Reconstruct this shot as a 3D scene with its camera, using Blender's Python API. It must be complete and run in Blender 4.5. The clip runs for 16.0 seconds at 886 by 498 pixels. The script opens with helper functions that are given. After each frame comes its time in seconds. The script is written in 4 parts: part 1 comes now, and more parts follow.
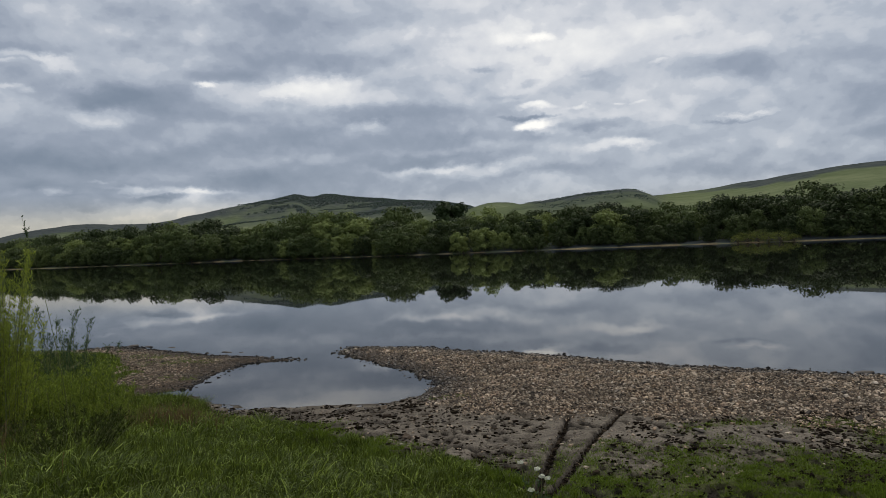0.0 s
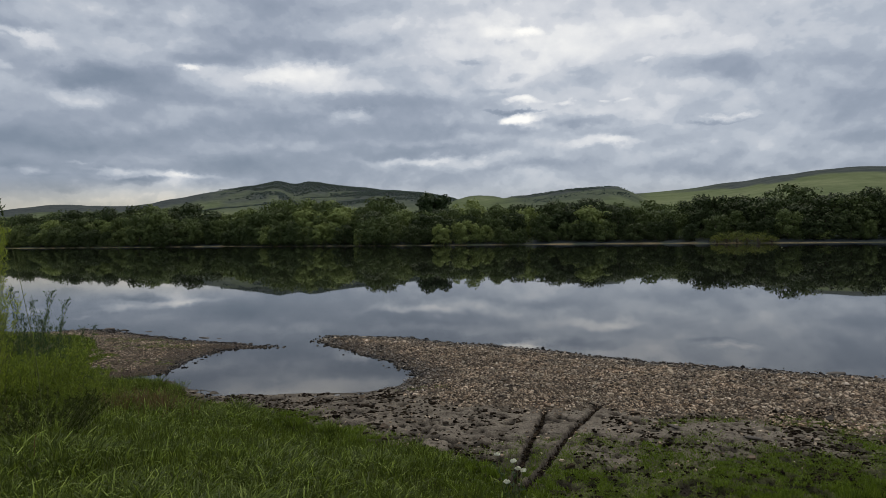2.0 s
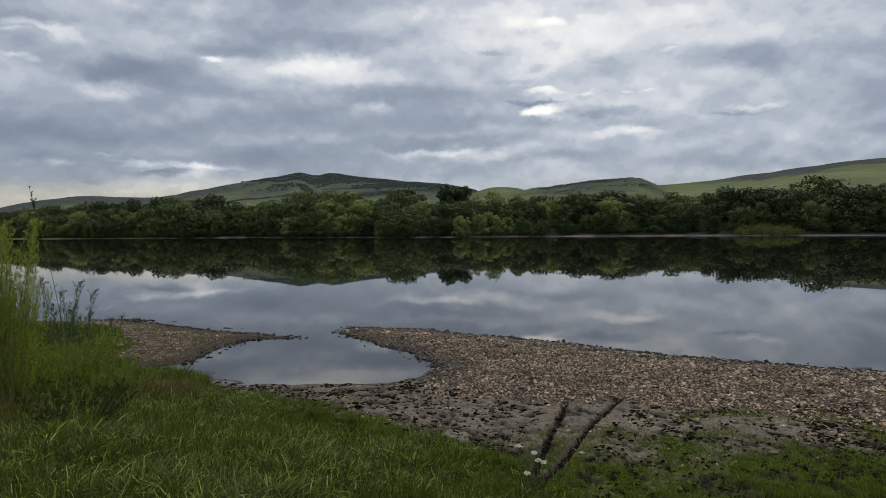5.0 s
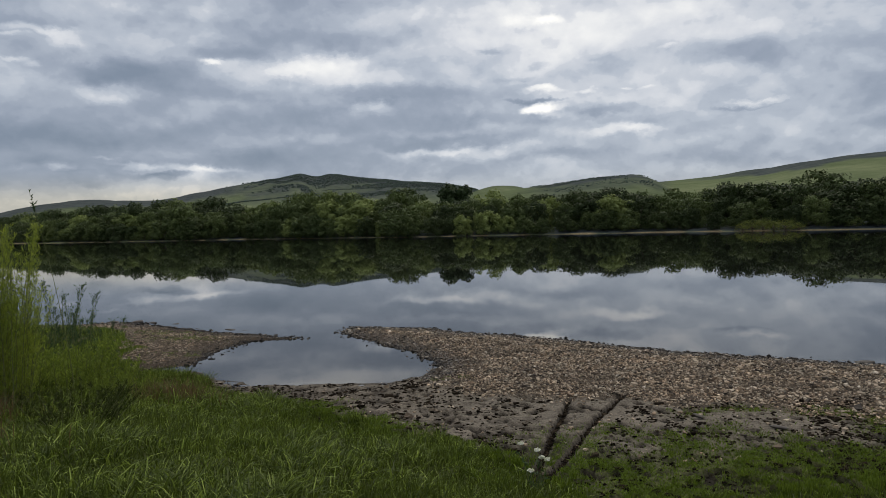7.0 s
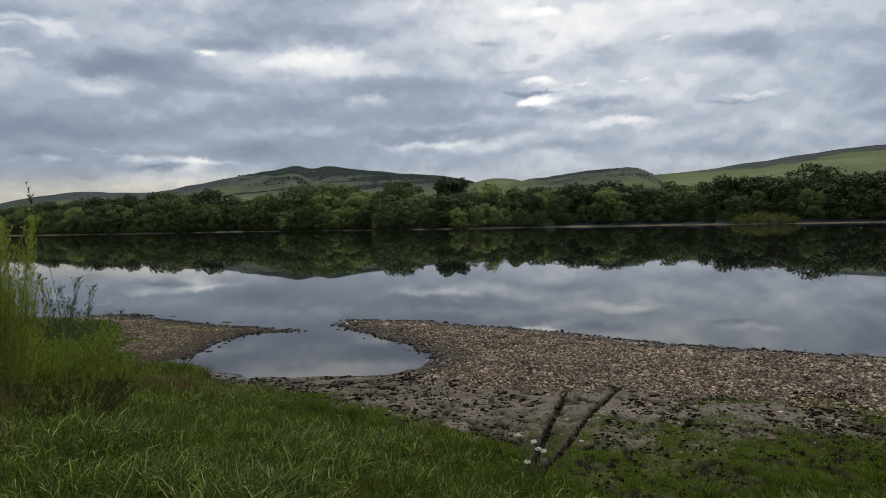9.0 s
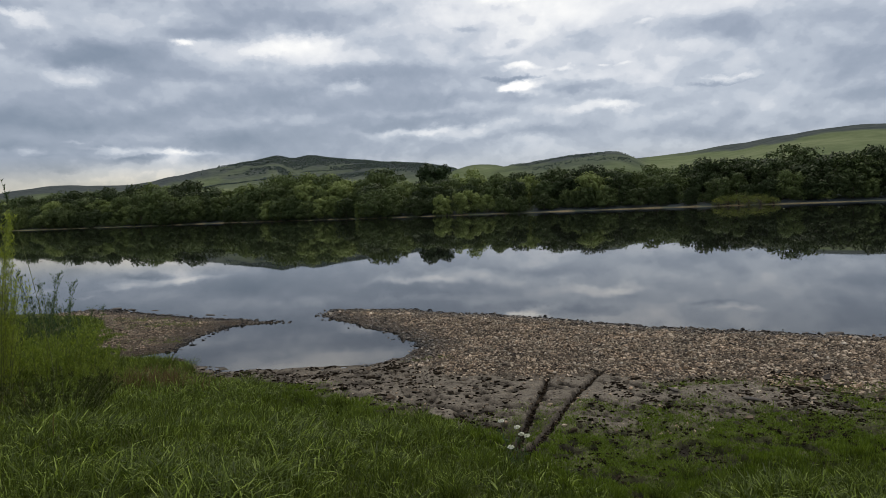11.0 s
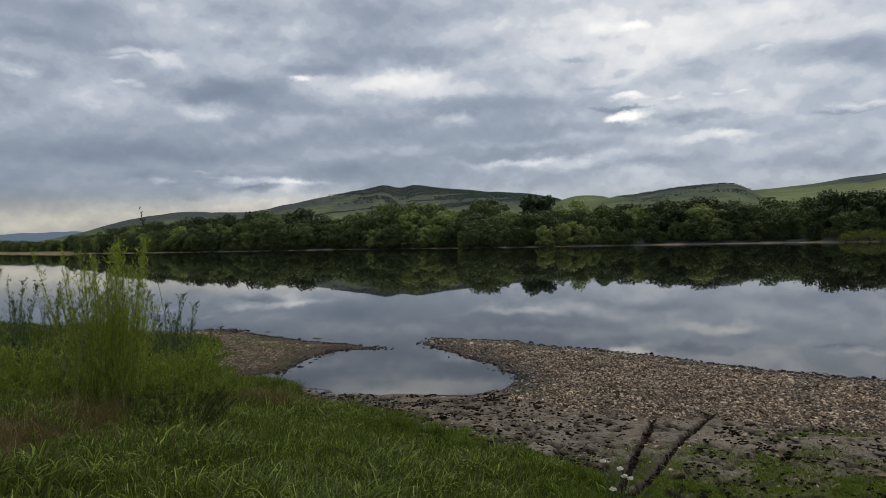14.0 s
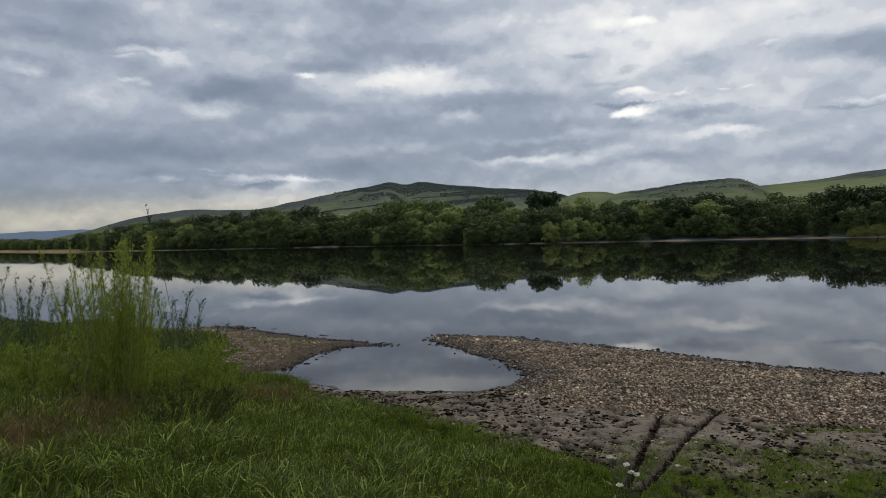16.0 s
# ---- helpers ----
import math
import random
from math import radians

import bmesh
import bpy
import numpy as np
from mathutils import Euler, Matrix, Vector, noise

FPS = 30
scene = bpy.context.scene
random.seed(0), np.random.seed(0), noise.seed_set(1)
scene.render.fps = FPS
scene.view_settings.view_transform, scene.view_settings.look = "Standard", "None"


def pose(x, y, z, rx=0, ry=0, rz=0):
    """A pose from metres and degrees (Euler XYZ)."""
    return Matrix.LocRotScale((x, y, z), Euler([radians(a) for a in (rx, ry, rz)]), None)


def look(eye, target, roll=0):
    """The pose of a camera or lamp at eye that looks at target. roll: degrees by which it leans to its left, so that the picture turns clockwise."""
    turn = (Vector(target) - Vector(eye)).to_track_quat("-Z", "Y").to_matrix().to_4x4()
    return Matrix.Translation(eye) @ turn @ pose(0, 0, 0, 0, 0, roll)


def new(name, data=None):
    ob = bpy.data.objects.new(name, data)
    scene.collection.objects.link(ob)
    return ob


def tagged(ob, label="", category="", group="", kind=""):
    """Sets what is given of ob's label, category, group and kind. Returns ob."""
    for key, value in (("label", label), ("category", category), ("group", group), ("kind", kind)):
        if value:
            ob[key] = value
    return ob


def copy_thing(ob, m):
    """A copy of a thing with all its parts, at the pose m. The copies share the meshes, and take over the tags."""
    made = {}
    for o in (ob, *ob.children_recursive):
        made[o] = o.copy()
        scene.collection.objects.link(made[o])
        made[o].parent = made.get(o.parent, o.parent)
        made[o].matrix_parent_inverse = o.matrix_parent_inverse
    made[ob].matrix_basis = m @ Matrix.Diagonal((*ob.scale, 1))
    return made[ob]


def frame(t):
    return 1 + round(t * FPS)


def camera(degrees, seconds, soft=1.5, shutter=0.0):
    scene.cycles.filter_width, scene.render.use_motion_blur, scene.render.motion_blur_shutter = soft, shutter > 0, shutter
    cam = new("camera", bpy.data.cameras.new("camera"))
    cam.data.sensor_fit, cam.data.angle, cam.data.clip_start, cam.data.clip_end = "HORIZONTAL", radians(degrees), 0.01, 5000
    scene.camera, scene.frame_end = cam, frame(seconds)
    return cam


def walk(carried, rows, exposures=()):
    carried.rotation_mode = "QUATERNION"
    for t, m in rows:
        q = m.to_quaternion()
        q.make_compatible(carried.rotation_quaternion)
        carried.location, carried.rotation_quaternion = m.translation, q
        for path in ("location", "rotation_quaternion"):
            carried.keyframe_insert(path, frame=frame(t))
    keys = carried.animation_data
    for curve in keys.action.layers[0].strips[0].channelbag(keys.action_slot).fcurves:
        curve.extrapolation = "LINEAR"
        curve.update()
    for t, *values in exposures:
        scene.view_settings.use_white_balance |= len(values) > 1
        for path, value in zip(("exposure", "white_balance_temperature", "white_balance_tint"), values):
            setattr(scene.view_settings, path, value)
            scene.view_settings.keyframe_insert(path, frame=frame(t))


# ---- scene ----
cam = camera(66.8, 16.0, soft=0.7)
PATH = [
    (0, (-0.009, 0.049, 2.485), (-0.019, 2.049, 2.47), -2.5),
    (0.5, (-0.021, 0.046, 2.488), (-0.023, 2.045, 2.448), -2.2),
    (1, (-0.016, 0.052, 2.48), (-0.001, 2.051, 2.409), -2.3),
    (1.5, (-0.006, 0.056, 2.486), (0.065, 2.054, 2.424), -1.8),
    (2, (-0.019, 0.059, 2.477), (0.024, 2.058, 2.436), -0.8),
    (2.5, (-0.03, 0.037, 2.491), (-0.031, 2.036, 2.453), -0.8),
    (3, (-0.032, 0.053, 2.481), (-0.046, 2.052, 2.427), -0.5),
    (3.5, (-0.033, 0.026, 2.488), (-0.051, 2.025, 2.427), -0.6),
    (4, (-0.03, 0.018, 2.493), (-0.041, 2.017, 2.428), -0.4),
    (6.5, (-0.029, 0.019, 2.489), (-0.056, 2.018, 2.424), -1.3),
    (7, (-0.024, 0.025, 2.48), (-0.046, 2.023, 2.413), -1.4),
    (7.5, (-0.036, 0.012, 2.489), (-0.055, 2.011, 2.416), -1.6),
    (8, (-0.026, 0.018, 2.491), (-0.048, 2.016, 2.417), -1.5),
    (8.5, (-0.04, 0.013, 2.483), (-0.053, 2.011, 2.4), -1.3),
    (10.8, (0.005, -0.046, 2.513), (0.029, 1.951, 2.409), -2.3),
    (11, (-0.006, -0.044, 2.514), (0.029, 1.951, 2.385), -2.4),
    (11.5, (-0.016, -0.061, 2.525), (-0.02, 1.937, 2.433), -1.3),
    (12, (-0.002, -0.069, 2.53), (-0.073, 1.929, 2.504), -1.3),
    (12.5, (0.0, -0.069, 2.531), (-0.137, 1.927, 2.51), -1.6),
    (13, (0.014, -0.042, 2.516), (-0.192, 1.947, 2.499), -1.9),
    (13.5, (-0.006, -0.071, 2.527), (-0.253, 1.914, 2.499), -1.6),
    (14, (-0.014, -0.079, 2.53), (-0.278, 1.904, 2.5), -1.4),
    (14.5, (-0.022, -0.08, 2.528), (-0.298, 1.901, 2.486), -1.3),
    (15, (-0.018, -0.07, 2.521), (-0.297, 1.91, 2.478), -1.5),
    (15.5, (-0.02, -0.088, 2.527), (-0.295, 1.892, 2.47), -1.2),
    (16, (-0.013, -0.072, 2.524), (-0.294, 1.908, 2.485), -1.6),
]
walk(cam, [(t, look(eye, target, roll)) for t, eye, target, roll in PATH],
     exposures=[(0.0, 0.0), (4.0, 0.03), (8.5, 0.09), (10.8, 0.17), (11.5, 0.20), (12.2, 0.02), (16.0, 0.02)])

# ---- sky, sun and exposure ----
def add_node(tree, kind, **props):
    n = tree.nodes.new(kind)
    for key, value in props.items():
        setattr(n, key, value)
    return n


def link(tree, out, inp):
    tree.links.new(out, inp)


def math_node(tree, op, a, b=None, clamp=False):
    n = add_node(tree, "ShaderNodeMath", operation=op, use_clamp=clamp)
    for i, v in enumerate((a, b)):
        if v is None:
            continue
        if isinstance(v, (int, float)):
            n.inputs[i].default_value = v
        else:
            link(tree, v, n.inputs[i])
    return n.outputs[0]


def ramp(tree, fac, stops, smooth=True):
    n = add_node(tree, "ShaderNodeValToRGB")
    cr = n.color_ramp
    cr.interpolation = "EASE" if smooth else "LINEAR"
    while len(cr.elements) < len(stops):
        cr.elements.new(0.5)
    for e, (p, c) in zip(cr.elements, stops):
        e.position = p
        e.color = (*c, 1) if len(c) == 3 else c
    link(tree, fac, n.inputs[0])
    return n.outputs[0]


def noise_tex(tree, vec, scale, detail=4.0, rough=0.55, distortion=0.0):
    n = add_node(tree, "ShaderNodeTexNoise")
    n.inputs["Scale"].default_value = scale
    n.inputs["Detail"].default_value = detail
    n.inputs["Roughness"].default_value = rough
    n.inputs["Distortion"].default_value = distortion
    if vec is not None:
        link(tree, vec, n.inputs["Vector"])
    return n


def mix_rgb(tree, fac, a, b, mode="MIX"):
    n = add_node(tree, "ShaderNodeMix", data_type="RGBA", blend_type=mode)
    for sock, v in ((n.inputs[0], fac), (n.inputs[6], a), (n.inputs[7], b)):
        if isinstance(v, (int, float)):
            sock.default_value = v
        elif isinstance(v, tuple):
            sock.default_value = (*v, 1)
        else:
            link(tree, v, sock)
    return n.outputs[2]


SUN_AZ, SUN_EL = 14.0, 52.0

# overcast sky: a deck of heaped cloud, with the thicker and thinner banks of this evening
# banks: bearing and height in degrees, half width, half height, how much thinner or thicker
WEST_HIGH = [(-38.4, 16.4, 6.7, 1.7, -0.11), (-35.9, 15.0, 8.9, 0.87, -0.09), (-39.7, 14.6, 3.8, 0.53, 0.06), (-28.4, 17.1, 5.0, 1.55, 0.06), (-21.9, 17.4, 5.4, 1.35, 0.06), (-12.1, 17.0, 8.0, 2.83, -0.09), (-10.3, 15.0, 7.1, 1.07, -0.09), (-17.8, 14.1, 4.2, 0.62, -0.11), (-39.9, 13.1, 2.4, 0.46, 0.098), (-39.4, 12.8, 1.2, 0.31, 0.09), (-31.5, 14.7, 2.8, 0.37, 0.128), (-29.8, 14.6, 1.8, 0.5, 0.128), (-32.8, 14.1, 1.3, 0.24, 0.098), (-29.1, 14.1, 1.9, 0.42, 0.1), (-28.1, 14.2, 6.3, 1.35, 0.04), (-32.8, 12.4, 1.2, 0.25, 0.112), (-31.5, 12.1, 1.0, 0.25, 0.112), (-24.9, 18.2, 5.2, 0.82, -0.03)]
WEST_MID = [(-33.4, 10.8, 8.5, 2.5, 0.05), (-26.5, 10.9, 3.2, 0.87, 0.1), (-19.3, 13.4, 1.2, 0.31, 0.22), (-16.0, 13.0, 5.2, 0.99, 0.1), (-10.1, 13.1, 3.8, 1.0, 0.12), (-7.8, 13.9, 1.5, 0.54, 0.12), (-13.7, 12.0, 8.5, 1.14, 0.06), (-23.8, 12.0, 7.9, 1.32, -0.18), (-25.6, 12.4, 3.9, 0.87, -0.07), (-21.2, 10.8, 5.9, 0.72, -0.1), (-28.3, 7.3, 10.4, 1.15, -0.13), (-37.3, 6.9, 5.4, 1.07, -0.07), (-18.7, 8.4, 6.0, 0.92, -0.06), (-10.2, 7.4, 4.3, 0.57, 0.08), (-11.4, 9.2, 7.1, 1.12, -0.09), (-16.2, 5.9, 6.1, 0.94, -0.13)]
WEST_LOW = [(-29.6, 5.2, 13.1, 0.88, -0.07), (-24.2, 5.3, 2.0, 0.42, 0.144), (-25.5, 5.5, 2.2, 0.18, 0.084), (-30.1, 5.1, 1.3, 0.4, 0.102), (-20.8, 4.9, 2.0, 0.65, 0.18), (-19.0, 4.9, 1.8, 0.28, 0.12), (-32.6, 4.8, 1.7, 0.35, 0.08), (-27.0, 5.8, 1.1, 0.18, 0.12), (-36.7, 2.0, 15.4, 1.43, 0.13), (-21.8, 3.4, 10.3, 1.02, 0.12), (-28.4, 4.0, 2.5, 0.36, -0.1), (-22.7, 4.5, 1.8, 0.28, -0.12), (-38.8, 3.9, 4.2, 0.74, -0.05), (31.8, 12.0, 4.5, 1.45, -0.08), (33.5, 9.0, 3.0, 1.62, -0.08), (33.2, 6.8, 2.7, 0.59, -0.08)]
EAST_HIGH = [(-4.0, 15.7, 5.2, 1.15, -0.06), (-0.1, 18.4, 4.2, 1.11, -0.04), (6.5, 16.5, 2.8, 0.59, 0.112), (8.6, 16.4, 1.4, 0.42, 0.135), (6.8, 16.1, 9.8, 2.64, 0.06), (14.6, 16.9, 6.6, 1.7, 0.03), (10.3, 14.4, 6.5, 1.36, 0.05), (3.5, 14.2, 1.4, 0.26, -0.1), (7.8, 12.8, 1.5, 0.35, -0.09), (5.8, 12.0, 2.0, 0.27, -0.06), (23.0, 13.0, 5.0, 1.25, -0.15), (25.2, 12.0, 2.7, 1.0, -0.09), (13.4, 13.1, 2.3, 0.51, -0.06), (18.1, 13.7, 0.9, 0.2, 0.08), (14.9, 10.8, 0.8, 0.17, 0.09), (16.7, 10.6, 0.7, 0.17, 0.09), (7.8, 11.0, 2.0, 0.36, 0.15), (11.4, 10.8, 1.0, 0.26, 0.112)]
EAST_LOW = [(-4.6, 11.3, 6.2, 1.01, -0.14), (1.3, 10.7, 6.5, 1.19, -0.09), (1.1, 8.8, 7.9, 1.02, -0.14), (-2.8, 7.0, 5.7, 0.75, -0.12), (3.4, 7.3, 6.9, 0.69, -0.11), (9.2, 5.9, 4.4, 0.55, -0.1), (-6.5, 10.1, 1.6, 0.56, 0.12), (-7.0, 9.2, 3.4, 0.93, 0.07), (-1.8, 6.2, 4.0, 0.42, 0.12), (3.1, 6.3, 5.6, 0.56, 0.08), (7.9, 9.6, 2.1, 0.45, 0.252), (8.9, 9.1, 1.2, 0.45, 0.154), (7.5, 10.2, 2.7, 0.16, -0.22), (14.0, 9.2, 4.2, 0.56, -0.16), (14.0, 7.6, 3.9, 0.61, 0.09), (16.1, 7.7, 2.2, 0.34, 0.09), (23.6, 8.7, 2.7, 0.2, -0.1), (24.3, 9.1, 2.3, 0.2, 0.07), (19.2, 8.9, 3.8, 1.75, 0.05), (21.8, 5.2, 6.6, 1.08, -0.1)]
# heaps with crisp, crumbled outlines
HEAPS = [(-9.9, 12.8, 4.4, 1.18, 0.085), (-13.4, 12.9, 2.1, 0.54, 0.045), (-20.9, 4.6, 2.6, 0.79, 0.12), (-24.5, 5.0, 2.4, 0.5, 0.1), (-30.1, 4.8, 1.2, 0.4, 0.09), (7.9, 9.6, 2.1, 0.54, 0.13), (8.1, 10.9, 1.9, 0.4, 0.07), (-6.5, 9.9, 1.9, 0.7, 0.06), (-26.5, 10.8, 2.8, 0.79, 0.05), (24.3, 8.9, 2.6, 0.28, 0.05), (0.5, 6.0, 6.1, 0.56, 0.045), (14.4, 7.6, 3.7, 0.57, 0.05), (-28.8, 4.5, 1.7, 0.36, -0.06), (-22.9, 4.4, 2.1, 0.37, -0.08)]
world = bpy.data.worlds.new("overcast_evening")
scene.world = world
world.use_nodes = True
wt = world.node_tree
wt.nodes.clear()
coord = add_node(wt, "ShaderNodeTexCoord").outputs["Generated"]
sep = add_node(wt, "ShaderNodeSeparateXYZ")
link(wt, coord, sep.inputs[0])
# rounded heaps, about twice as wide as high
heap = add_node(wt, "ShaderNodeVectorMath", operation="MULTIPLY")
link(wt, coord, heap.inputs[0])
heap.inputs[1].default_value = (2.2, 2.2, 3.3)
big = noise_tex(wt, heap.outputs[0], 1.3, 3.0, 0.45, 0.1)
puff = noise_tex(wt, heap.outputs[0], 4.5, 5.0, 0.5, 0.1)
# the same puffs seen a little higher up: the difference gives lit tops and grey undersides
shift = add_node(wt, "ShaderNodeVectorMath", operation="ADD")
link(wt, heap.outputs[0], shift.inputs[0])
shift.inputs[1].default_value = (0.0, 0.0, 0.05)
puff_up = noise_tex(wt, shift.outputs[0], 4.5, 5.0, 0.5, 0.1)
relief = math_node(wt, "SUBTRACT", puff.outputs[0], puff_up.outputs[0])
# bearings in degrees, ragged like torn wool
ragged = noise_tex(wt, heap.outputs[0], 7.0, 6.0, 0.58)
ragsep = add_node(wt, "ShaderNodeSeparateXYZ")
link(wt, ragged.outputs["Color"], ragsep.inputs[0])
# cauliflower heads: rounded lumps with soft creases between them
bend = add_node(wt, "ShaderNodeVectorMath", operation="MULTIPLY_ADD")
link(wt, ragged.outputs["Color"], bend.inputs[0])
bend.inputs[1].default_value = (0.16, 0.16, 0.16)
link(wt, heap.outputs[0], bend.inputs[2])
lumps = add_node(wt, "ShaderNodeTexVoronoi", feature="SMOOTH_F1", normalize=True)
link(wt, bend.outputs[0], lumps.inputs["Vector"])
lumps.inputs["Scale"].default_value = 6.0
lumps.inputs["Detail"].default_value = 2.0
lumps.inputs["Roughness"].default_value = 0.5
lumps.inputs["Smoothness"].default_value = 0.6
heads = math_node(wt, "MULTIPLY", math_node(wt, "SUBTRACT", 0.30, lumps.outputs["Distance"]), math_node(wt, "MULTIPLY", big.outputs[0], 0.36))
deg = 180 / math.pi
azim = math_node(wt, "MULTIPLY", math_node(wt, "ARCTAN2", sep.outputs[0], sep.outputs[1]), deg)
elev = math_node(wt, "MULTIPLY", math_node(wt, "ARCSINE", sep.outputs[2]), deg)
azimw = math_node(wt, "ADD", azim, math_node(wt, "MULTIPLY", math_node(wt, "SUBTRACT", ragsep.outputs[0], 0.5), 3.6))
wob = math_node(wt, "MULTIPLY", math_node(wt, "SUBTRACT", ragsep.outputs[1], 0.5), 2.3)
elevw = math_node(wt, "ADD", elev, wob)
bearing = add_node(wt, "ShaderNodeCombineXYZ")
link(wt, azimw, bearing.inputs[0])
link(wt, elevw, bearing.inputs[1])
# the deck is thinner towards the north-east, where it lets more light through
thin = add_node(wt, "ShaderNodeMapRange", interpolation_type="SMOOTHSTEP")
link(wt, azim, thin.inputs["Value"])
thin.inputs["From Min"].default_value, thin.inputs["From Max"].default_value = -16.0, 8.0
thin.inputs["To Min"].default_value, thin.inputs["To Max"].default_value = 0.0, 0.13
thick = add_node(wt, "ShaderNodeMapRange", interpolation_type="SMOOTHSTEP")
link(wt, azim, thick.inputs["Value"])
thick.inputs["From Min"].default_value, thick.inputs["From Max"].default_value = 16.0, 36.0
thick.inputs["To Min"].default_value, thick.inputs["To Max"].default_value = 0.0, -0.06
above = add_node(wt, "ShaderNodeMapRange", interpolation_type="SMOOTHSTEP")
link(wt, elev, above.inputs["Value"])
above.inputs["From Min"].default_value, above.inputs["From Max"].default_value = 6.0, 15.0
above.inputs["To Min"].default_value, above.inputs["To Max"].default_value = 0.0, 0.115
total = math_node(wt, "ADD", math_node(wt, "ADD", thin.outputs[0], thick.outputs[0]), above.outputs[0])
total = math_node(wt, "ADD", total, math_node(wt, "MULTIPLY", big.outputs[0], 0.14))
total = math_node(wt, "ADD", total, math_node(wt, "MULTIPLY", relief, 0.45))
total = math_node(wt, "ADD", total, heads)
total = math_node(wt, "ADD", total, 0.372)
for a, e, wide, tall, amp in WEST_HIGH + WEST_MID + WEST_LOW + EAST_HIGH + EAST_LOW + HEAPS:
    d = add_node(wt, "ShaderNodeVectorMath", operation="MULTIPLY_ADD")
    link(wt, bearing.outputs[0], d.inputs[0])
    d.inputs[1].default_value = (1 / wide, 1 / tall, 0)
    d.inputs[2].default_value = (-a / wide, -e / tall, 0)
    far_off = add_node(wt, "ShaderNodeVectorMath", operation="LENGTH")
    link(wt, d.outputs[0], far_off.inputs[0])
    m = add_node(wt, "ShaderNodeMapRange", interpolation_type="SMOOTHSTEP")
    link(wt, far_off.outputs["Value"], m.inputs["Value"])
    crisp = (a, e, wide, tall, amp) in HEAPS
    m.inputs["From Min"].default_value = 1.15 if crisp else 1.25
    m.inputs["From Max"].default_value = 0.50 if crisp else 0.15
    m.inputs["To Min"].default_value = 0
    m.inputs["To Max"].default_value = amp
    total = math_node(wt, "ADD", total, m.outputs[0])
# crumbled borders where a thin bank meets a thick one
for level, gain in ((0.46, 0.012), (0.54, 0.014), (0.62, 0.016), (0.72, 0.018)):
    rim = add_node(wt, "ShaderNodeMapRange", interpolation_type="SMOOTHSTEP")
    link(wt, math_node(wt, "ADD", total, math_node(wt, "MULTIPLY", math_node(wt, "SUBTRACT", puff.outputs[0], 0.5), 0.5)), rim.inputs["Value"])
    rim.inputs["From Min"].default_value, rim.inputs["From Max"].default_value = level - 0.012, level + 0.022
    rim.inputs["To Min"].default_value, rim.inputs["To Max"].default_value = -gain, gain
    total = math_node(wt, "ADD", total, rim.outputs[0])
cloud = ramp(wt, total, [(0.24, (0.200, 0.245, 0.318)), (0.44, (0.306, 0.350, 0.430)), (0.60, (0.444, 0.488, 0.560)), (0.76, (0.655, 0.675, 0.715)), (0.98, (1.04, 1.02, 0.97))], False)
# warm glow of the low evening sky under the deck
low = add_node(wt, "ShaderNodeMapRange", interpolation_type="SMOOTHSTEP")
link(wt, elev, low.inputs["Value"])
low.inputs["From Min"].default_value, low.inputs["From Max"].default_value = 5.0, 2.2
west = add_node(wt, "ShaderNodeMapRange", interpolation_type="SMOOTHSTEP")
link(wt, azim, west.inputs["Value"])
west.inputs["From Min"].default_value, west.inputs["From Max"].default_value = -4.0, -18.0
west.inputs["To Min"].default_value, west.inputs["To Max"].default_value = 0.25, 1.0
warm = mix_rgb(wt, math_node(wt, "MULTIPLY", low.outputs[0], west.outputs[0]), cloud, mix_rgb(wt, 1.0, cloud, (1.17, 1.03, 0.80), "MULTIPLY"))
sky = add_node(wt, "ShaderNodeTexSky", sky_type="NISHITA", sun_disc=False, sun_elevation=radians(SUN_EL), sun_rotation=radians(SUN_AZ))
clear = mix_rgb(wt, 1.0, sky.outputs[0], (0.10, 0.10, 0.10), "MULTIPLY")
# an overcast sky is brighter towards the zenith
high = add_node(wt, "ShaderNodeMapRange", interpolation_type="SMOOTHSTEP")
link(wt, elev, high.inputs["Value"])
high.inputs["From Min"].default_value, high.inputs["From Max"].default_value = 20.0, 75.0
high.inputs["To Min"].default_value, high.inputs["To Max"].default_value = 1.0, 1.8
bright = add_node(wt, "ShaderNodeVectorMath", operation="SCALE")
link(wt, mix_rgb(wt, math_node(wt, "SUBTRACT", high.outputs[0], 1.0, True), warm, mix_rgb(wt, 1.0, warm, (1.12, 1.0, 0.84), "MULTIPLY")), bright.inputs[0])
link(wt, high.outputs[0], bright.inputs["Scale"])
both = mix_rgb(wt, 0.95, clear, bright.outputs[0])
bg = add_node(wt, "ShaderNodeBackground")
link(wt, both, bg.inputs[0])
bg.inputs[1].default_value = 1.0
wout = add_node(wt, "ShaderNodeOutputWorld")
link(wt, bg.outputs[0], wout.inputs[0])

sun = new("sun", bpy.data.lights.new("sun", "SUN"))
sun.data.energy, sun.data.angle, sun.data.color = 1.15, radians(30), (1.0, 0.90, 0.76)
sun.matrix_world = look((0, 0, 50), (-50 * math.sin(radians(SUN_AZ)) / math.tan(radians(SUN_EL)), -50 * math.cos(radians(SUN_AZ)) / math.tan(radians(SUN_EL)), 0))

# ---- materials ----
def material(name):
    m = bpy.data.materials.new(name)
    m.use_nodes = True
    t = m.node_tree
    bsdf = t.nodes["Principled BSDF"]
    bsdf.inputs["Specular IOR Level"].default_value = 0.35
    return m, t, bsdf


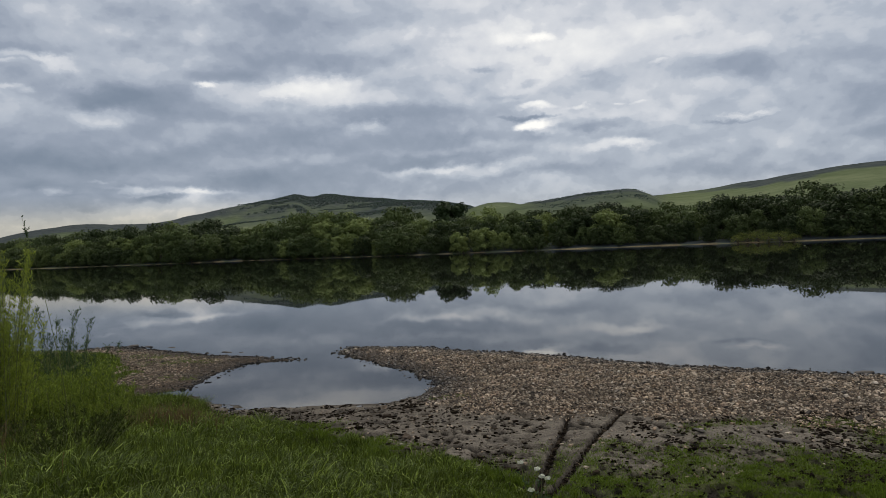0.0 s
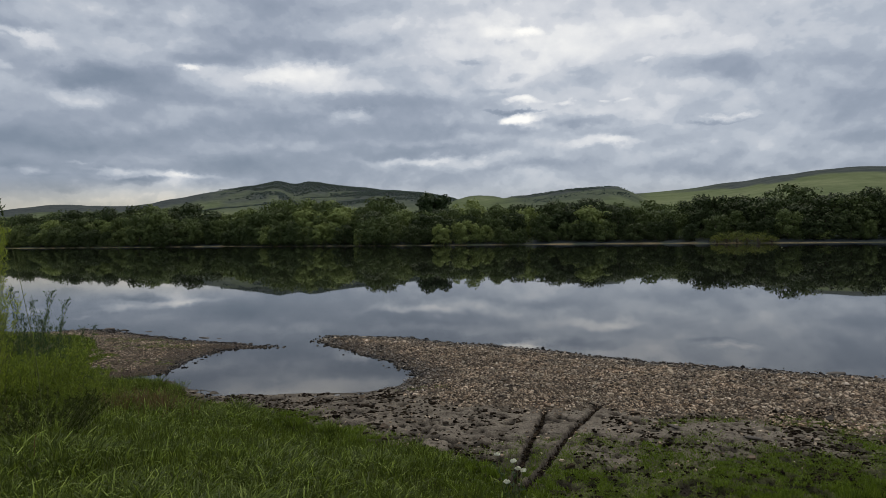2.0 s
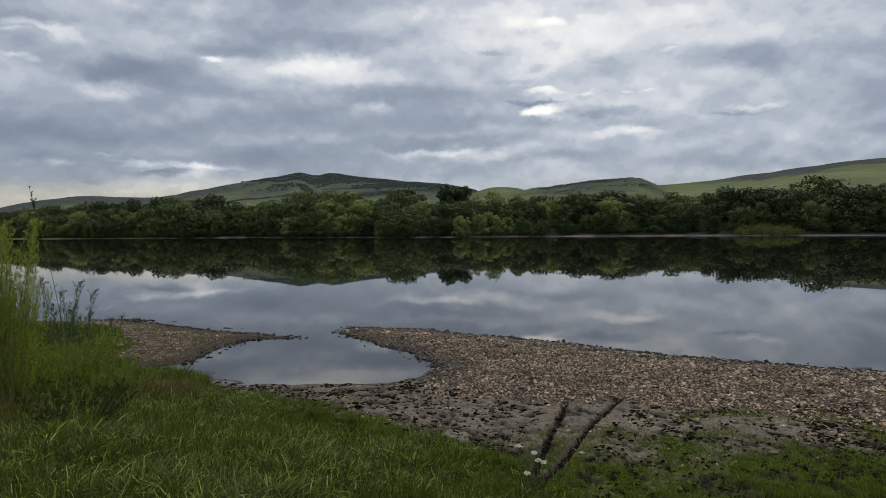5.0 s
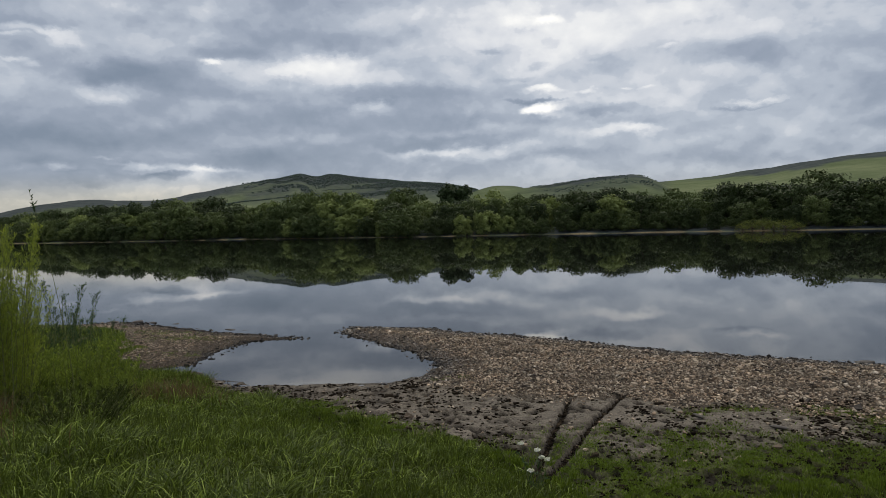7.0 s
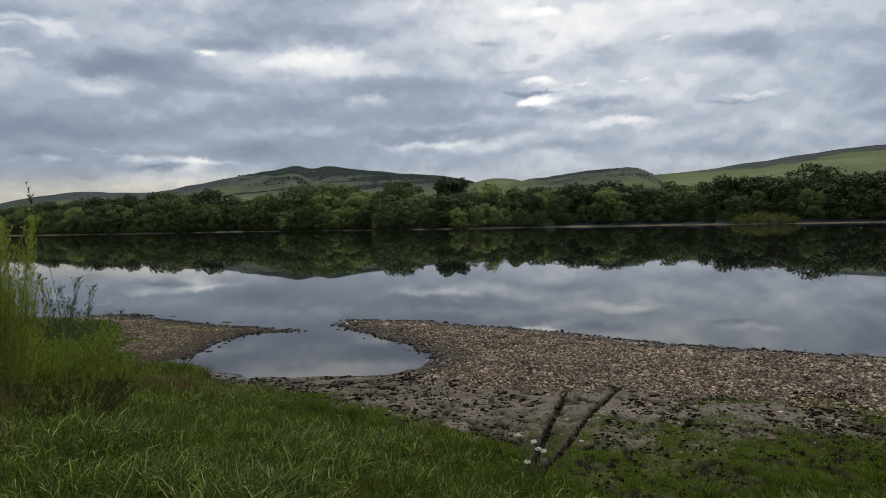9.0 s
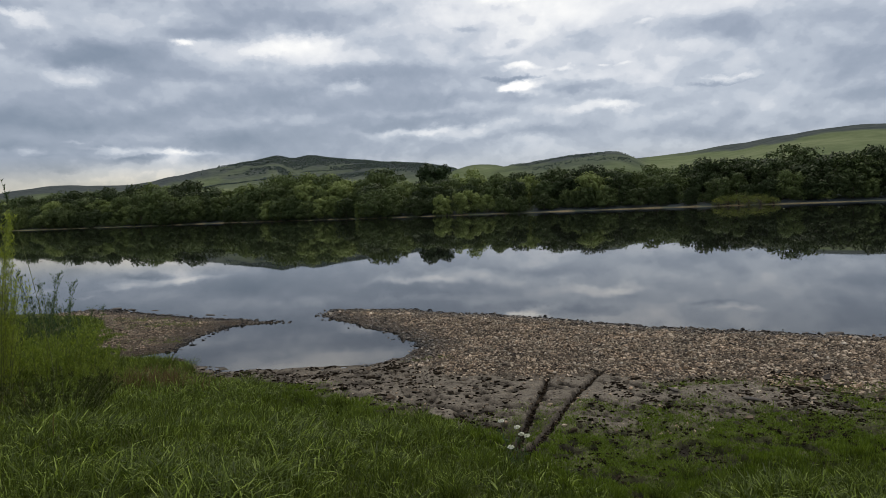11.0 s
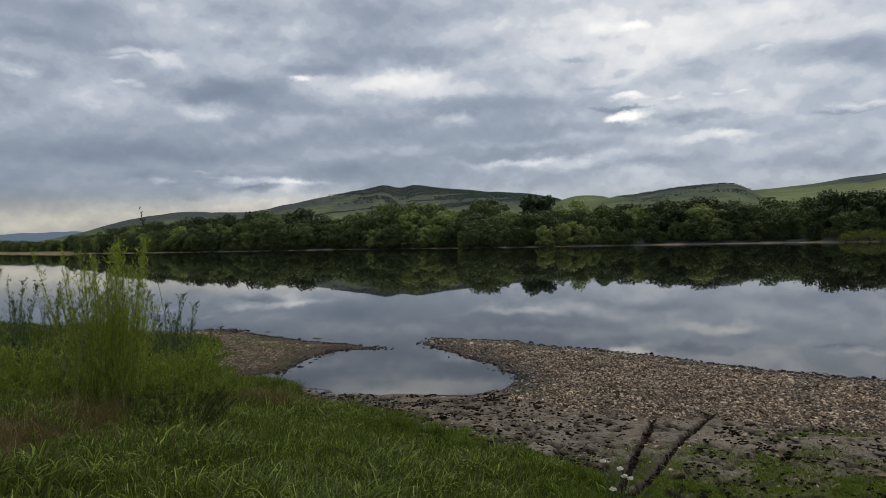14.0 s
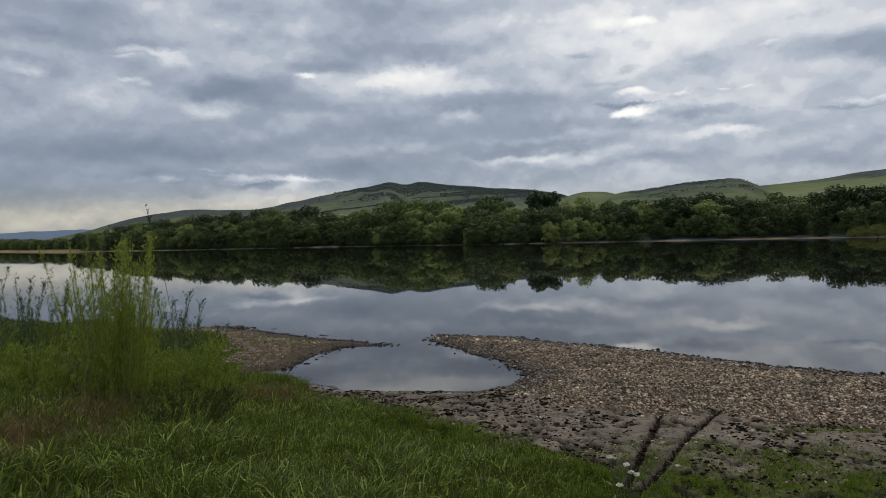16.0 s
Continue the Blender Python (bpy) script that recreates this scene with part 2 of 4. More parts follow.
def bump(tree, bsdf, height, strength, distance):
    b = add_node(tree, "ShaderNodeBump")
    b.inputs["Strength"].default_value = strength
    b.inputs["Distance"].default_value = distance
    link(tree, height, b.inputs["Height"])
    link(tree, b.outputs[0], bsdf.inputs["Normal"])


def place_coord(tree):
    return add_node(tree, "ShaderNodeNewGeometry").outputs["Position"]


def leaf_material(name, dark, light, source, gloss=0.5, through_light=0.3, middle=0.25):
    """Leaves and blades: colour varies from piece to piece and softly over space, and light comes through."""
    m, t, bsdf = material(name)
    bsdf.inputs["Specular IOR Level"].default_value = 0.12
    if source == "object":
        rnd = add_node(t, "ShaderNodeObjectInfo").outputs["Random"]
        isl = add_node(t, "ShaderNodeNewGeometry").outputs["Random Per Island"]
        fac = math_node(t, "ADD", math_node(t, "MULTIPLY", rnd, 0.9), math_node(t, "MULTIPLY", isl, 0.1))
    else:
        isl = add_node(t, "ShaderNodeNewGeometry").outputs["Random Per Island"]
        patch = noise_tex(t, place_coord(t), 1.7, 4.0, 0.6)
        fac = math_node(t, "ADD", math_node(t, "MULTIPLY", isl, 0.66), math_node(t, "MULTIPLY", patch.outputs[0], 0.34))
    mid = tuple((1 - middle) * a + middle * b for a, b in zip(dark, light))
    col = ramp(t, fac, [(0.08, dark), (0.58, mid), (0.92, light)], False)
    link(t, col, bsdf.inputs["Base Color"])
    bsdf.inputs["Roughness"].default_value = gloss
    tr = add_node(t, "ShaderNodeBsdfTranslucent")
    link(t, mix_rgb(t, 1.0, col, (1.15, 1.2, 0.7), "MULTIPLY"), tr.inputs[0])
    mx = add_node(t, "ShaderNodeMixShader")
    mx.inputs[0].default_value = through_light
    link(t, bsdf.outputs[0], mx.inputs[1])
    link(t, tr.outputs[0], mx.inputs[2])
    link(t, mx.outputs[0], t.nodes["Material Output"].inputs["Surface"])
    return m


M_TREE = leaf_material("willow_leaves", (0.058, 0.082, 0.030), (0.195, 0.238, 0.076), "object", 0.6, 0.14)
M_TREE_DARK = leaf_material("dark_tree_leaves", (0.014, 0.025, 0.011), (0.034, 0.054, 0.020), "object", 0.6, 0.08)
# darker copy of the tree leaves, with shade put into the leaf colour
M_TREE_SHADED = leaf_material("shaded_tree_leaves", (0.030, 0.045, 0.017), (0.104, 0.136, 0.046), "object", 0.6, 0.08)
M_SHRUB = leaf_material("waterside_shrub_leaves", (0.12, 0.14, 0.035), (0.22, 0.24, 0.06), "object", 0.6, 0.2)
# the haze over the far woods is put into this bluish leaf colour
M_HAZY_WOODS = leaf_material("hazy_far_woods_leaves", (0.078, 0.104, 0.112), (0.118, 0.146, 0.142), "island", 0.7, 0.45)
M_GRASS = leaf_material("grass_blades", (0.030, 0.045, 0.008), (0.37, 0.47, 0.105), "island", 0.5, 0.35, 0.16)
# darker copy of the grass: shade between the tufts put into the colour
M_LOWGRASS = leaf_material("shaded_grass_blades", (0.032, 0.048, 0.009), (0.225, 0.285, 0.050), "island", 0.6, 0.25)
M_SPROUT = leaf_material("short_green_sprouts", (0.062, 0.094, 0.012), (0.205, 0.275, 0.038), "island", 0.5, 0.3)
M_DRY = leaf_material("dry_reddish_stalks", (0.100, 0.068, 0.036), (0.22, 0.150, 0.080), "island", 0.7, 0.2)
M_LUSH = leaf_material("lush_bank_leaves", (0.110, 0.150, 0.028), (0.34, 0.405, 0.075), "island", 0.5, 0.35)
# dark leaf colour carrying the shadow of a hollow in the grass
M_HOLLOW = leaf_material("hollow_shade_leaves", (0.030, 0.040, 0.010), (0.075, 0.090, 0.022), "island", 0.7, 0.2)
M_BUSH = leaf_material("young_willow_leaves", (0.150, 0.190, 0.034), (0.37, 0.42, 0.078), "island", 0.45, 0.4)
M_WEED = leaf_material("mugwort_leaves", (0.034, 0.060, 0.027), (0.085, 0.130, 0.054), "island", 0.6, 0.25)
M_PETAL = leaf_material("white_petals", (0.62, 0.62, 0.56), (0.80, 0.80, 0.74), "island", 0.6, 0.2)


def bark_material():
    m, t, bsdf = material("bark")
    n = noise_tex(t, place_coord(t), 9.0, 5.0)
    link(t, ramp(t, n.outputs[0], [(0.3, (0.045, 0.036, 0.026)), (0.7, (0.12, 0.10, 0.075))]), bsdf.inputs["Base Color"])
    bsdf.inputs["Roughness"].default_value = 0.9
    bump(t, bsdf, n.outputs[0], 0.6, 0.02)
    return m


M_BARK = bark_material()


def stem_material():
    m, t, bsdf = material("green_brown_stems")
    n = noise_tex(t, place_coord(t), 12.0, 3.0)
    link(t, ramp(t, n.outputs[0], [(0.3, (0.086, 0.104, 0.030)), (0.7, (0.140, 0.150, 0.050))]), bsdf.inputs["Base Color"])
    bsdf.inputs["Roughness"].default_value = 0.7
    return m


M_STEM = stem_material()


def stone_material(name, per_object):
    m, t, bsdf = material(name)
    if per_object:
        rnd = add_node(t, "ShaderNodeObjectInfo").outputs["Random"]
    else:
        rnd = add_node(t, "ShaderNodeNewGeometry").outputs["Random Per Island"]
    pos = place_coord(t)
    base = ramp(t, rnd, [(0.0, (0.024, 0.021, 0.018)), (0.28, (0.095, 0.074, 0.053)), (0.48, (0.278, 0.216, 0.154)), (0.72, (0.270, 0.236, 0.186)), (0.93, (0.41, 0.35, 0.268)), (1.0, (0.52, 0.48, 0.41))], False)
    spots = noise_tex(t, pos, 38.0, 5.0, 0.65)
    col = mix_rgb(t, 0.75, base, ramp(t, spots.outputs[0], [(0.3, (0.72, 0.69, 0.66)), (0.7, (1.30, 1.26, 1.20))]), "MULTIPLY")
    # patches of finer, darker and of redder, paler stone
    patch = noise_tex(t, pos, 1.6, 5.0, 0.62)
    col = mix_rgb(t, 0.9, col, ramp(t, patch.outputs[0], [(0.36, (0.62, 0.62, 0.62)), (0.52, (1.02, 0.98, 0.95)), (0.66, (1.36, 1.25, 1.16))]), "MULTIPLY")
    # wet rim close above the water level
    sep = add_node(t, "ShaderNodeSeparateXYZ")
    link(t, pos, sep.inputs[0])
    wet = add_node(t, "ShaderNodeMapRange", interpolation_type="SMOOTHSTEP")
    link(t, sep.outputs[2], wet.inputs["Value"])
    wet.inputs["From Min"].default_value, wet.inputs["From Max"].default_value = 0.085, 0.045
    col = mix_rgb(t, math_node(t, "MULTIPLY", wet.outputs[0], 0.8), col, mix_rgb(t, 1.0, col, (0.22, 0.22, 0.22), "MULTIPLY"))
    link(t, col, bsdf.inputs["Base Color"])
    rough = math_node(t, "SUBTRACT", 0.85, math_node(t, "MULTIPLY", wet.outputs[0], 0.4))
    link(t, rough, bsdf.inputs["Roughness"])
    bump(t, bsdf, spots.outputs[0], 0.5, 0.006)
    return m


M_STONE = stone_material("river_pebble", True)
M_GRAVEL = stone_material("river_gravel", False)


def shore_material():
    """Mud, gravel silt, moss and grass soil, by the shore's own zones."""
    m, t, bsdf = material("shore_mud_and_silt")
    bsdf.inputs["Specular IOR Level"].default_value = 0.12
    pos = place_coord(t)
    zone = add_node(t, "ShaderNodeAttribute", attribute_name="zone")
    zs = add_node(t, "ShaderNodeSeparateColor")
    link(t, zone.outputs["Color"], zs.inputs[0])
    n1 = noise_tex(t, pos, 1.6, 6.0, 0.6)
    n2 = noise_tex(t, pos, 14.0, 6.0, 0.65)
    n3 = noise_tex(t, pos, 70.0, 4.0, 0.6)
    mud = ramp(t, n2.outputs[0], [(0.34, (0.062, 0.052, 0.042)), (0.46, (0.158, 0.140, 0.116)), (0.68, (0.215, 0.192, 0.160))])
    mud = mix_rgb(t, 0.7, mud, ramp(t, n3.outputs[0], [(0.32, (0.60, 0.58, 0.56)), (0.62, (1.16, 1.15, 1.13))]), "MULTIPLY")
    mud = mix_rgb(t, 0.6, mud, ramp(t, n1.outputs[0], [(0.35, (0.72, 0.70, 0.67)), (0.65, (1.1, 1.08, 1.05))]), "MULTIPLY")
    silt = ramp(t, n3.outputs[0], [(0.3, (0.026, 0.020, 0.015)), (0.7, (0.098, 0.072, 0.050))])
    col = mix_rgb(t, zs.outputs[0], mud, silt)
    green = ramp(t, n2.outputs[0], [(0.35, (0.028, 0.035, 0.008)), (0.65, (0.085, 0.100, 0.024))])
    col = mix_rgb(t, math_node(t, "MULTIPLY", zs.outputs[1], ramp(t, n1.outputs[0], [(0.3, (0.55,) * 3), (0.6, (1,) * 3)])), col, green)
    # wet waterline, and hollows, prints and ruts coloured down to near-black
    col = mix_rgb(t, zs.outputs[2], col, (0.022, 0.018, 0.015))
    link(t, col, bsdf.inputs["Base Color"])
    bsdf.inputs["Roughness"].default_value = 0.95
    h = math_node(t, "ADD", math_node(t, "MULTIPLY", n2.outputs[0], 0.6), math_node(t, "MULTIPLY", n3.outputs[0], 0.55))
    bump(t, bsdf, h, 0.9, 0.04)
    return m


def hill_material():
    """Far bank and hills, distance haze put into their colours: meadow with darker scrub and woods, and a pale sand
    strip along the water.
    """
    m, t, bsdf = material("hazy_hill_meadow")
    bsdf.inputs["Specular IOR Level"].default_value = 0.0
    pos = place_coord(t)
    zone = add_node(t, "ShaderNodeAttribute", attribute_name="zone")
    zs = add_node(t, "ShaderNodeSeparateColor")
    link(t, zone.outputs["Color"], zs.inputs[0])
    n1 = noise_tex(t, pos, 0.0045, 7.0, 0.6, 0.6)
    n2 = noise_tex(t, pos, 0.05, 6.0, 0.6)
    n3 = noise_tex(t, pos, 2.5, 5.0, 0.6)
    meadow = ramp(t, n1.outputs[0], [(0.34, (0.080, 0.100, 0.058)), (0.52, (0.122, 0.148, 0.080)), (0.68, (0.160, 0.184, 0.102))])
    meadow = mix_rgb(t, 0.5, meadow, ramp(t, n2.outputs[0], [(0.3, (0.6, 0.65, 0.6)), (0.7, (1.15, 1.12, 1.1))]), "MULTIPLY")
    # woods and heath turned bluish, with the haze of distance in the tone
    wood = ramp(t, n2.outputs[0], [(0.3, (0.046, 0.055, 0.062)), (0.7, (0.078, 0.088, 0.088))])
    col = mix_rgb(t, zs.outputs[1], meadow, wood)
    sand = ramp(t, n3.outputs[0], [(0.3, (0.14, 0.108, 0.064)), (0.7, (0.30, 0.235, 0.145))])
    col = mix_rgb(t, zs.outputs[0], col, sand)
    # blue-grey haze mixed into the base colour of the farthest ridge
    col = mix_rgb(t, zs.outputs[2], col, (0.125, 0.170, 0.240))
    link(t, col, bsdf.inputs["Base Color"])
    bsdf.inputs["Roughness"].default_value = 0.95
    bump(t, bsdf, n2.outputs[0], 0.6, 3.0)
    return m


def water_material():
    m, t, bsdf = material("still_river_water")
    pos = place_coord(t)
    n = noise_tex(t, pos, 0.35, 4.0, 0.55)
    link(t, ramp(t, n.outputs[0], [(0.3, (0.006, 0.007, 0.006)), (0.7, (0.010, 0.011, 0.009))]), bsdf.inputs["Base Color"])
    bsdf.inputs["Roughness"].default_value = 0.015
    bsdf.inputs["IOR"].default_value = 1.333
    bsdf.inputs["Specular IOR Level"].default_value = 0.5
    w = noise_tex(t, pos, 1.3, 3.0, 0.5)
    bump(t, bsdf, w.outputs[0], 0.05, 0.006)
    return m


def clod_material():
    m, t, bsdf = material("dark_mud_clods")
    bsdf.inputs["Specular IOR Level"].default_value = 0.0
    rnd = add_node(t, "ShaderNodeNewGeometry").outputs["Random Per Island"]
    n = noise_tex(t, place_coord(t), 60.0, 4.0)
    # near-black crumbs, to draw the dark marks in the mud
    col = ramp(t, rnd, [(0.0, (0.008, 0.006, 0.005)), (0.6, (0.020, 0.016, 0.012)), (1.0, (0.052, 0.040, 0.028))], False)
    link(t, mix_rgb(t, 0.6, col, ramp(t, n.outputs[0], [(0.3, (0.6,) * 3), (0.7, (1.2,) * 3)]), "MULTIPLY"), bsdf.inputs["Base Color"])
    bsdf.inputs["Roughness"].default_value = 0.8
    bump(t, bsdf, n.outputs[0], 0.5, 0.01)
    return m


def wet_stone_material():
    m, t, bsdf = material("wet_dark_stone")
    rnd = add_node(t, "ShaderNodeNewGeometry").outputs["Random Per Island"]
    n = noise_tex(t, place_coord(t), 40.0, 4.0)
    col = ramp(t, rnd, [(0.0, (0.012, 0.010, 0.009)), (0.75, (0.032, 0.027, 0.023)), (1.0, (0.065, 0.054, 0.044))], False)
    link(t, mix_rgb(t, 0.6, col, ramp(t, n.outputs[0], [(0.3, (0.6,) * 3), (0.7, (1.2,) * 3)]), "MULTIPLY"), bsdf.inputs["Base Color"])
    bsdf.inputs["Roughness"].default_value = 0.6
    bsdf.inputs["Specular IOR Level"].default_value = 0.2
    return m


M_WET_STONE = wet_stone_material()
M_CLOD = clod_material()
M_SHORE, M_HILL, M_WATER = shore_material(), hill_material(), water_material()

# ---- lie of the land ----
NEAR_SHORE = [(700, -300), (120, -40), (40, -2), (20, 6), (12, 9.2), (7.14, 11.19), (5.92, 11.75), (4.26, 12.65), (3.36, 13.27), (2.41, 14.23), (1.27, 14.88), (0.4, 15.32),
              (-0.52, 16.13), (-1.37, 16.54), (-2.5, 16.66), (-2.67, 16.0), (-2.02, 15.07), (-1.29, 14.03), (-0.66, 13.0), (-0.22, 11.9), (-0.48, 11.12), (-1.0, 10.72),
              (-2.53, 10.62), (-3.4, 10.8), (-3.98, 11.18), (-4.78, 12.13), (-4.97, 12.76), (-4.9, 13.82), (-4.6, 14.9), (-3.6, 15.3), (-4.22, 15.67), (-5.48, 16.26), (-6.73, 16.98),
              (-8.24, 18.11), (-9.5, 18.75), (-12, 18.4), (-16, 17.6), (-25, 19), (-60, 35), (-400, 250), (-5000, 2500), (-5000, -5000), (700, -5000)]
FAR_SHORE = [(900, -330), (300, 10), (140, 90), (85, 124), (70, 132), (50, 147), (27, 156), (-10, 168), (-30, 182), (-53, 197), (-61, 205), (-79, 207), (-131, 228), (-203, 271),
             (-323, 373), (-600, 640), (-5000, 4200), (-5000, 6000), (6000, 6000), (6000, -2500)]
BANK = [(700, -310), (30, 0), (12, 5.8), (6, 5.9), (4, 5.7), (2.6, 5.4), (1.5, 5.1), (1.0, 5.2), (0.6, 5.9), (0.34, 6.85), (-0.15, 7.2), (-0.7, 7.55), (-1.46, 8.15), (-2.37, 8.88), (-3.41, 9.75),
        (-4.4, 10.95), (-5.2, 11.1), (-5.9, 11.45), (-6.6, 12.9), (-7.3, 14.2), (-8.2, 16), (-9.3, 17.4), (-11, 17.7), (-16, 16.9), (-25, 18.2), (-60, 34), (-400, 248), (-5000, 2490), (-5000, -5000), (700, -5000)]
RUTS = [[(1.52, 9.0), (1.30, 8.2), (1.11, 7.64), (0.87, 6.8), (0.72, 6.3)], [(2.24, 9.05), (1.9, 8.45), (1.54, 7.73), (0.99, 6.48), (0.6, 5.85), (0.3, 5.4)], [(1.60, 8.66), (1.68, 8.54), (1.76, 8.44), (1.92, 8.48)]]
# moss cushions at the edge of the gravel: place and half width
MOSS = [(-6.3, 15.2, 0.8), (-7.0, 16.2, 0.7), (-5.4, 13.4, 0.5), (3.02, 8.19, 0.35), (3.44, 8.3, 0.30), (4.56, 8.07, 0.40), (-0.09, 10.65, 0.25), (-1.93, 9.22, 0.3), (5.6, 7.6, 0.5), (2.4, 7.3, 0.3), (6.6, 7.3, 0.45)]
# hills: bearing, distance, rise in degrees, width to either side in degrees, depth in metres
HILLS = [(-36.5, 4300, 1.22, 9.0, 6.0, 500), (-29.13, 1900, 2.38, 5.6, 4.14, 500), (-25.64, 2000, 2.51, 6.0, 9.74, 500), (-12.6, 2200, 4.11, 10.39, 1.7, 550),
         (-11.92, 2300, 4.44, 4.11, 6.35, 480), (-9.8, 2300, 4.20, 1.6, 12.77, 480), (-2.37, 2000, 3.52, 7.44, 7.37, 480), (4.17, 1500, 3.36, 4.2, 5.03, 330),
         (11.61, 850, 3.31, 11.3, 3.26, 200), (15.28, 800, 3.77, 6.77, 3.33, 180), (23.04, 1150, 3.34, 19.54, 4.96, 330), (32.57, 1100, 4.33, 12.02, 8.76, 330)]

PERM = np.random.RandomState(5).rand(256, 256)


def vnoise(x, y, scale):
    x, y = np.asarray(x) * scale + 900.0, np.asarray(y) * scale + 900.0
    i, j = np.floor(x).astype(int), np.floor(y).astype(int)
    u, v = x - i, y - j
    u, v = u * u * (3 - 2 * u), v * v * (3 - 2 * v)
    g = lambda a, b: PERM[a % 256, b % 256]
    return (g(i, j) * (1 - u) + g(i + 1, j) * u) * (1 - v) + (g(i, j + 1) * (1 - u) + g(i + 1, j + 1) * u) * v


def line_distance(x, y, pts, closed):
    best = np.full(x.shape, 1e9)
    for k in range(len(pts) if closed else len(pts) - 1):
        (ax, ay), (bx, by) = pts[k], pts[(k + 1) % len(pts)]
        dx, dy = bx - ax, by - ay
        s = np.clip(((x - ax) * dx + (y - ay) * dy) / (dx * dx + dy * dy), 0, 1)
        best = np.minimum(best, np.hypot(x - ax - s * dx, y - ay - s * dy))
    return best


def inside_distance(x, y, pts):
    """Distance to the outline, positive inside."""
    ins = np.zeros(x.shape, bool)
    for k in range(len(pts)):
        (ax, ay), (bx, by) = pts[k], pts[(k + 1) % len(pts)]
        if ay != by:
            ins ^= ((ay > y) != (by > y)) & (x < (bx - ax) * (y - ay) / (by - ay) + ax)
    return np.where(ins, 1, -1) * line_distance(x, y, pts, True)


def smooth(a, b, x):
    t = np.clip((x - a) / (b - a), 0, 1)
    return t * t * (3 - 2 * t)


rng = np.random.RandomState(11)
PRINTS = []
while len(PRINTS) < 900:
    px, py = rng.uniform(-3.6, 8.0), rng.uniform(5.0, 10.6)
    if rng.rand() < 0.85 - 0.10 * abs(px - 1.5):
        PRINTS.append((px, py, rng.uniform(0.035, 0.085), rng.uniform(0.55, 1.0), rng.uniform(0, 3.14)))


def gravel_line(x):
    return np.interp(x, [-20, -4.5, -0.8, -0.34, 0.46, 1.13, 2.19, 2.84, 4.1, 5.0, 8, 14], [10, 11.2, 11.0, 9.92, 9.4, 9.1, 9.05, 8.5, 8.2, 7.6, 6.9, 5.5])


def land(x, y, detail=True):
    """Height of the ground and its zones: gravel or sand, green, then wet and darkened hollows or distance haze."""
    x, y = np.atleast_1d(np.asarray(x, float)), np.atleast_1d(np.asarray(y, float))
    sn, sf = inside_distance(x, y, NEAR_SHORE), inside_distance(x, y, FAR_SHORE)
    sn = sn + 0.16 * (vnoise(x, y, 2.2) - 0.5) + 0.10 * (vnoise(x, y, 6.0) - 0.5)
    b = inside_distance(x, y, BANK) + np.where(x < -4, 1.0, 0.5) * (vnoise(x, y, 1.1) - 0.5) + np.where(x < -4, 0.5, 0.2) * (vnoise(x, y, 3.3) - 0.5)
    far = sf > sn
    s = np.where(far, sf, sn)
    beach = np.where(s > 0, 0.11 * (1 - np.exp(-np.maximum(s, 0) / 0.9)) + 0.006 * np.clip(s, 0, 8), np.maximum(-2.0, 0.22 * s))
    z = beach + np.where(far, 0, 0.78 * smooth(-0.2, 5.0, b))
    z = z + np.where(far & (s > 0), 0.8 * smooth(1.0, 6.0, s), 0)
    r, az = np.hypot(x, y), np.degrees(np.arctan2(x, y))
    hill, ridge = np.zeros(x.shape), np.zeros(x.shape)
    for a, dist, rise, wl, wr, depth in HILLS:
        d = az - a
        ridge += (math.tan(radians(rise)) * np.exp(-0.5 * (d / np.where(d < 0, wl, wr)) ** 2)) ** 8
        hill += (dist * math.tan(radians(rise)) * np.exp(-0.5 * (d / np.where(d < 0, wl, wr)) ** 2) * np.exp(-0.5 * ((r - dist) / depth) ** 2)) ** 8
    hill = np.where(far, hill ** 0.125, 0) * smooth(150, 420, r)
    hill = hill * (1 + 0.10 * (vnoise(x, y, 0.006) - 0.5)) + smooth(500, 1200, r) * 5.0 * (vnoise(x, y, 0.02) - 0.5) * np.clip(hill / 60, 0, 1)
    z = z + hill
    z = z - 0.20 * np.exp(-((x + 5.2) / 0.42) ** 2 - ((y - 12.05) / 0.24) ** 2)
    near = (~far) & (r < 40)
    gl = gravel_line(x) + 0.7 * (vnoise(x, y, 1.4) - 0.5)
    gravel = np.where(near, smooth(-0.25, 0.35, y - gl) * smooth(0.3, -0.1, b), 0)
    wide = np.interp(x, [-4, 0.3, 1.6, 9], [0.4, 0.7, 3.2, 3.6])
    green = np.where(near, np.clip(1 + b / wide, 0, 1), np.where(far, 0, 1))
    green = np.where(near & (b < 0), np.clip(green * 1.3, 0, 1) * smooth(8.2, 6.2, y + 1.4 * (vnoise(x, y, 1.7) - 0.5) + 0.8 * (vnoise(x, y, 4.0) - 0.5)) ** np.where((x > 0.2) & (y < 11), 1, 0) * smooth(0.33, 0.47, green * 0.55 + 0.5 * vnoise(x, y, 2.6) * 0.7 + 0.3 * 0.5 * vnoise(x, y, 7.0)), green)
    for mx, my, mr in MOSS:
        green = np.where(near, np.maximum(green, 0.8 * np.exp(-((x - mx) / mr) ** 2 - ((y - my) / (0.5 * mr)) ** 2) * smooth(0.25, 0.6, vnoise(x, y, 8.0))), green)
    mud = near & (b < 0.3)
    wet = np.where(near, smooth(0.16, 0.02, sn) * 0.75, 0)
    if detail:
        z = z + np.where(near, 0.018 * (vnoise(x, y, 3.1) - 0.5) + np.where(b > 0, 0.16, 0.0) * (vnoise(x, y, 1.7) - 0.5), 0)
        lump = np.clip(1 - gravel, 0, 1) * (s > 0.05)
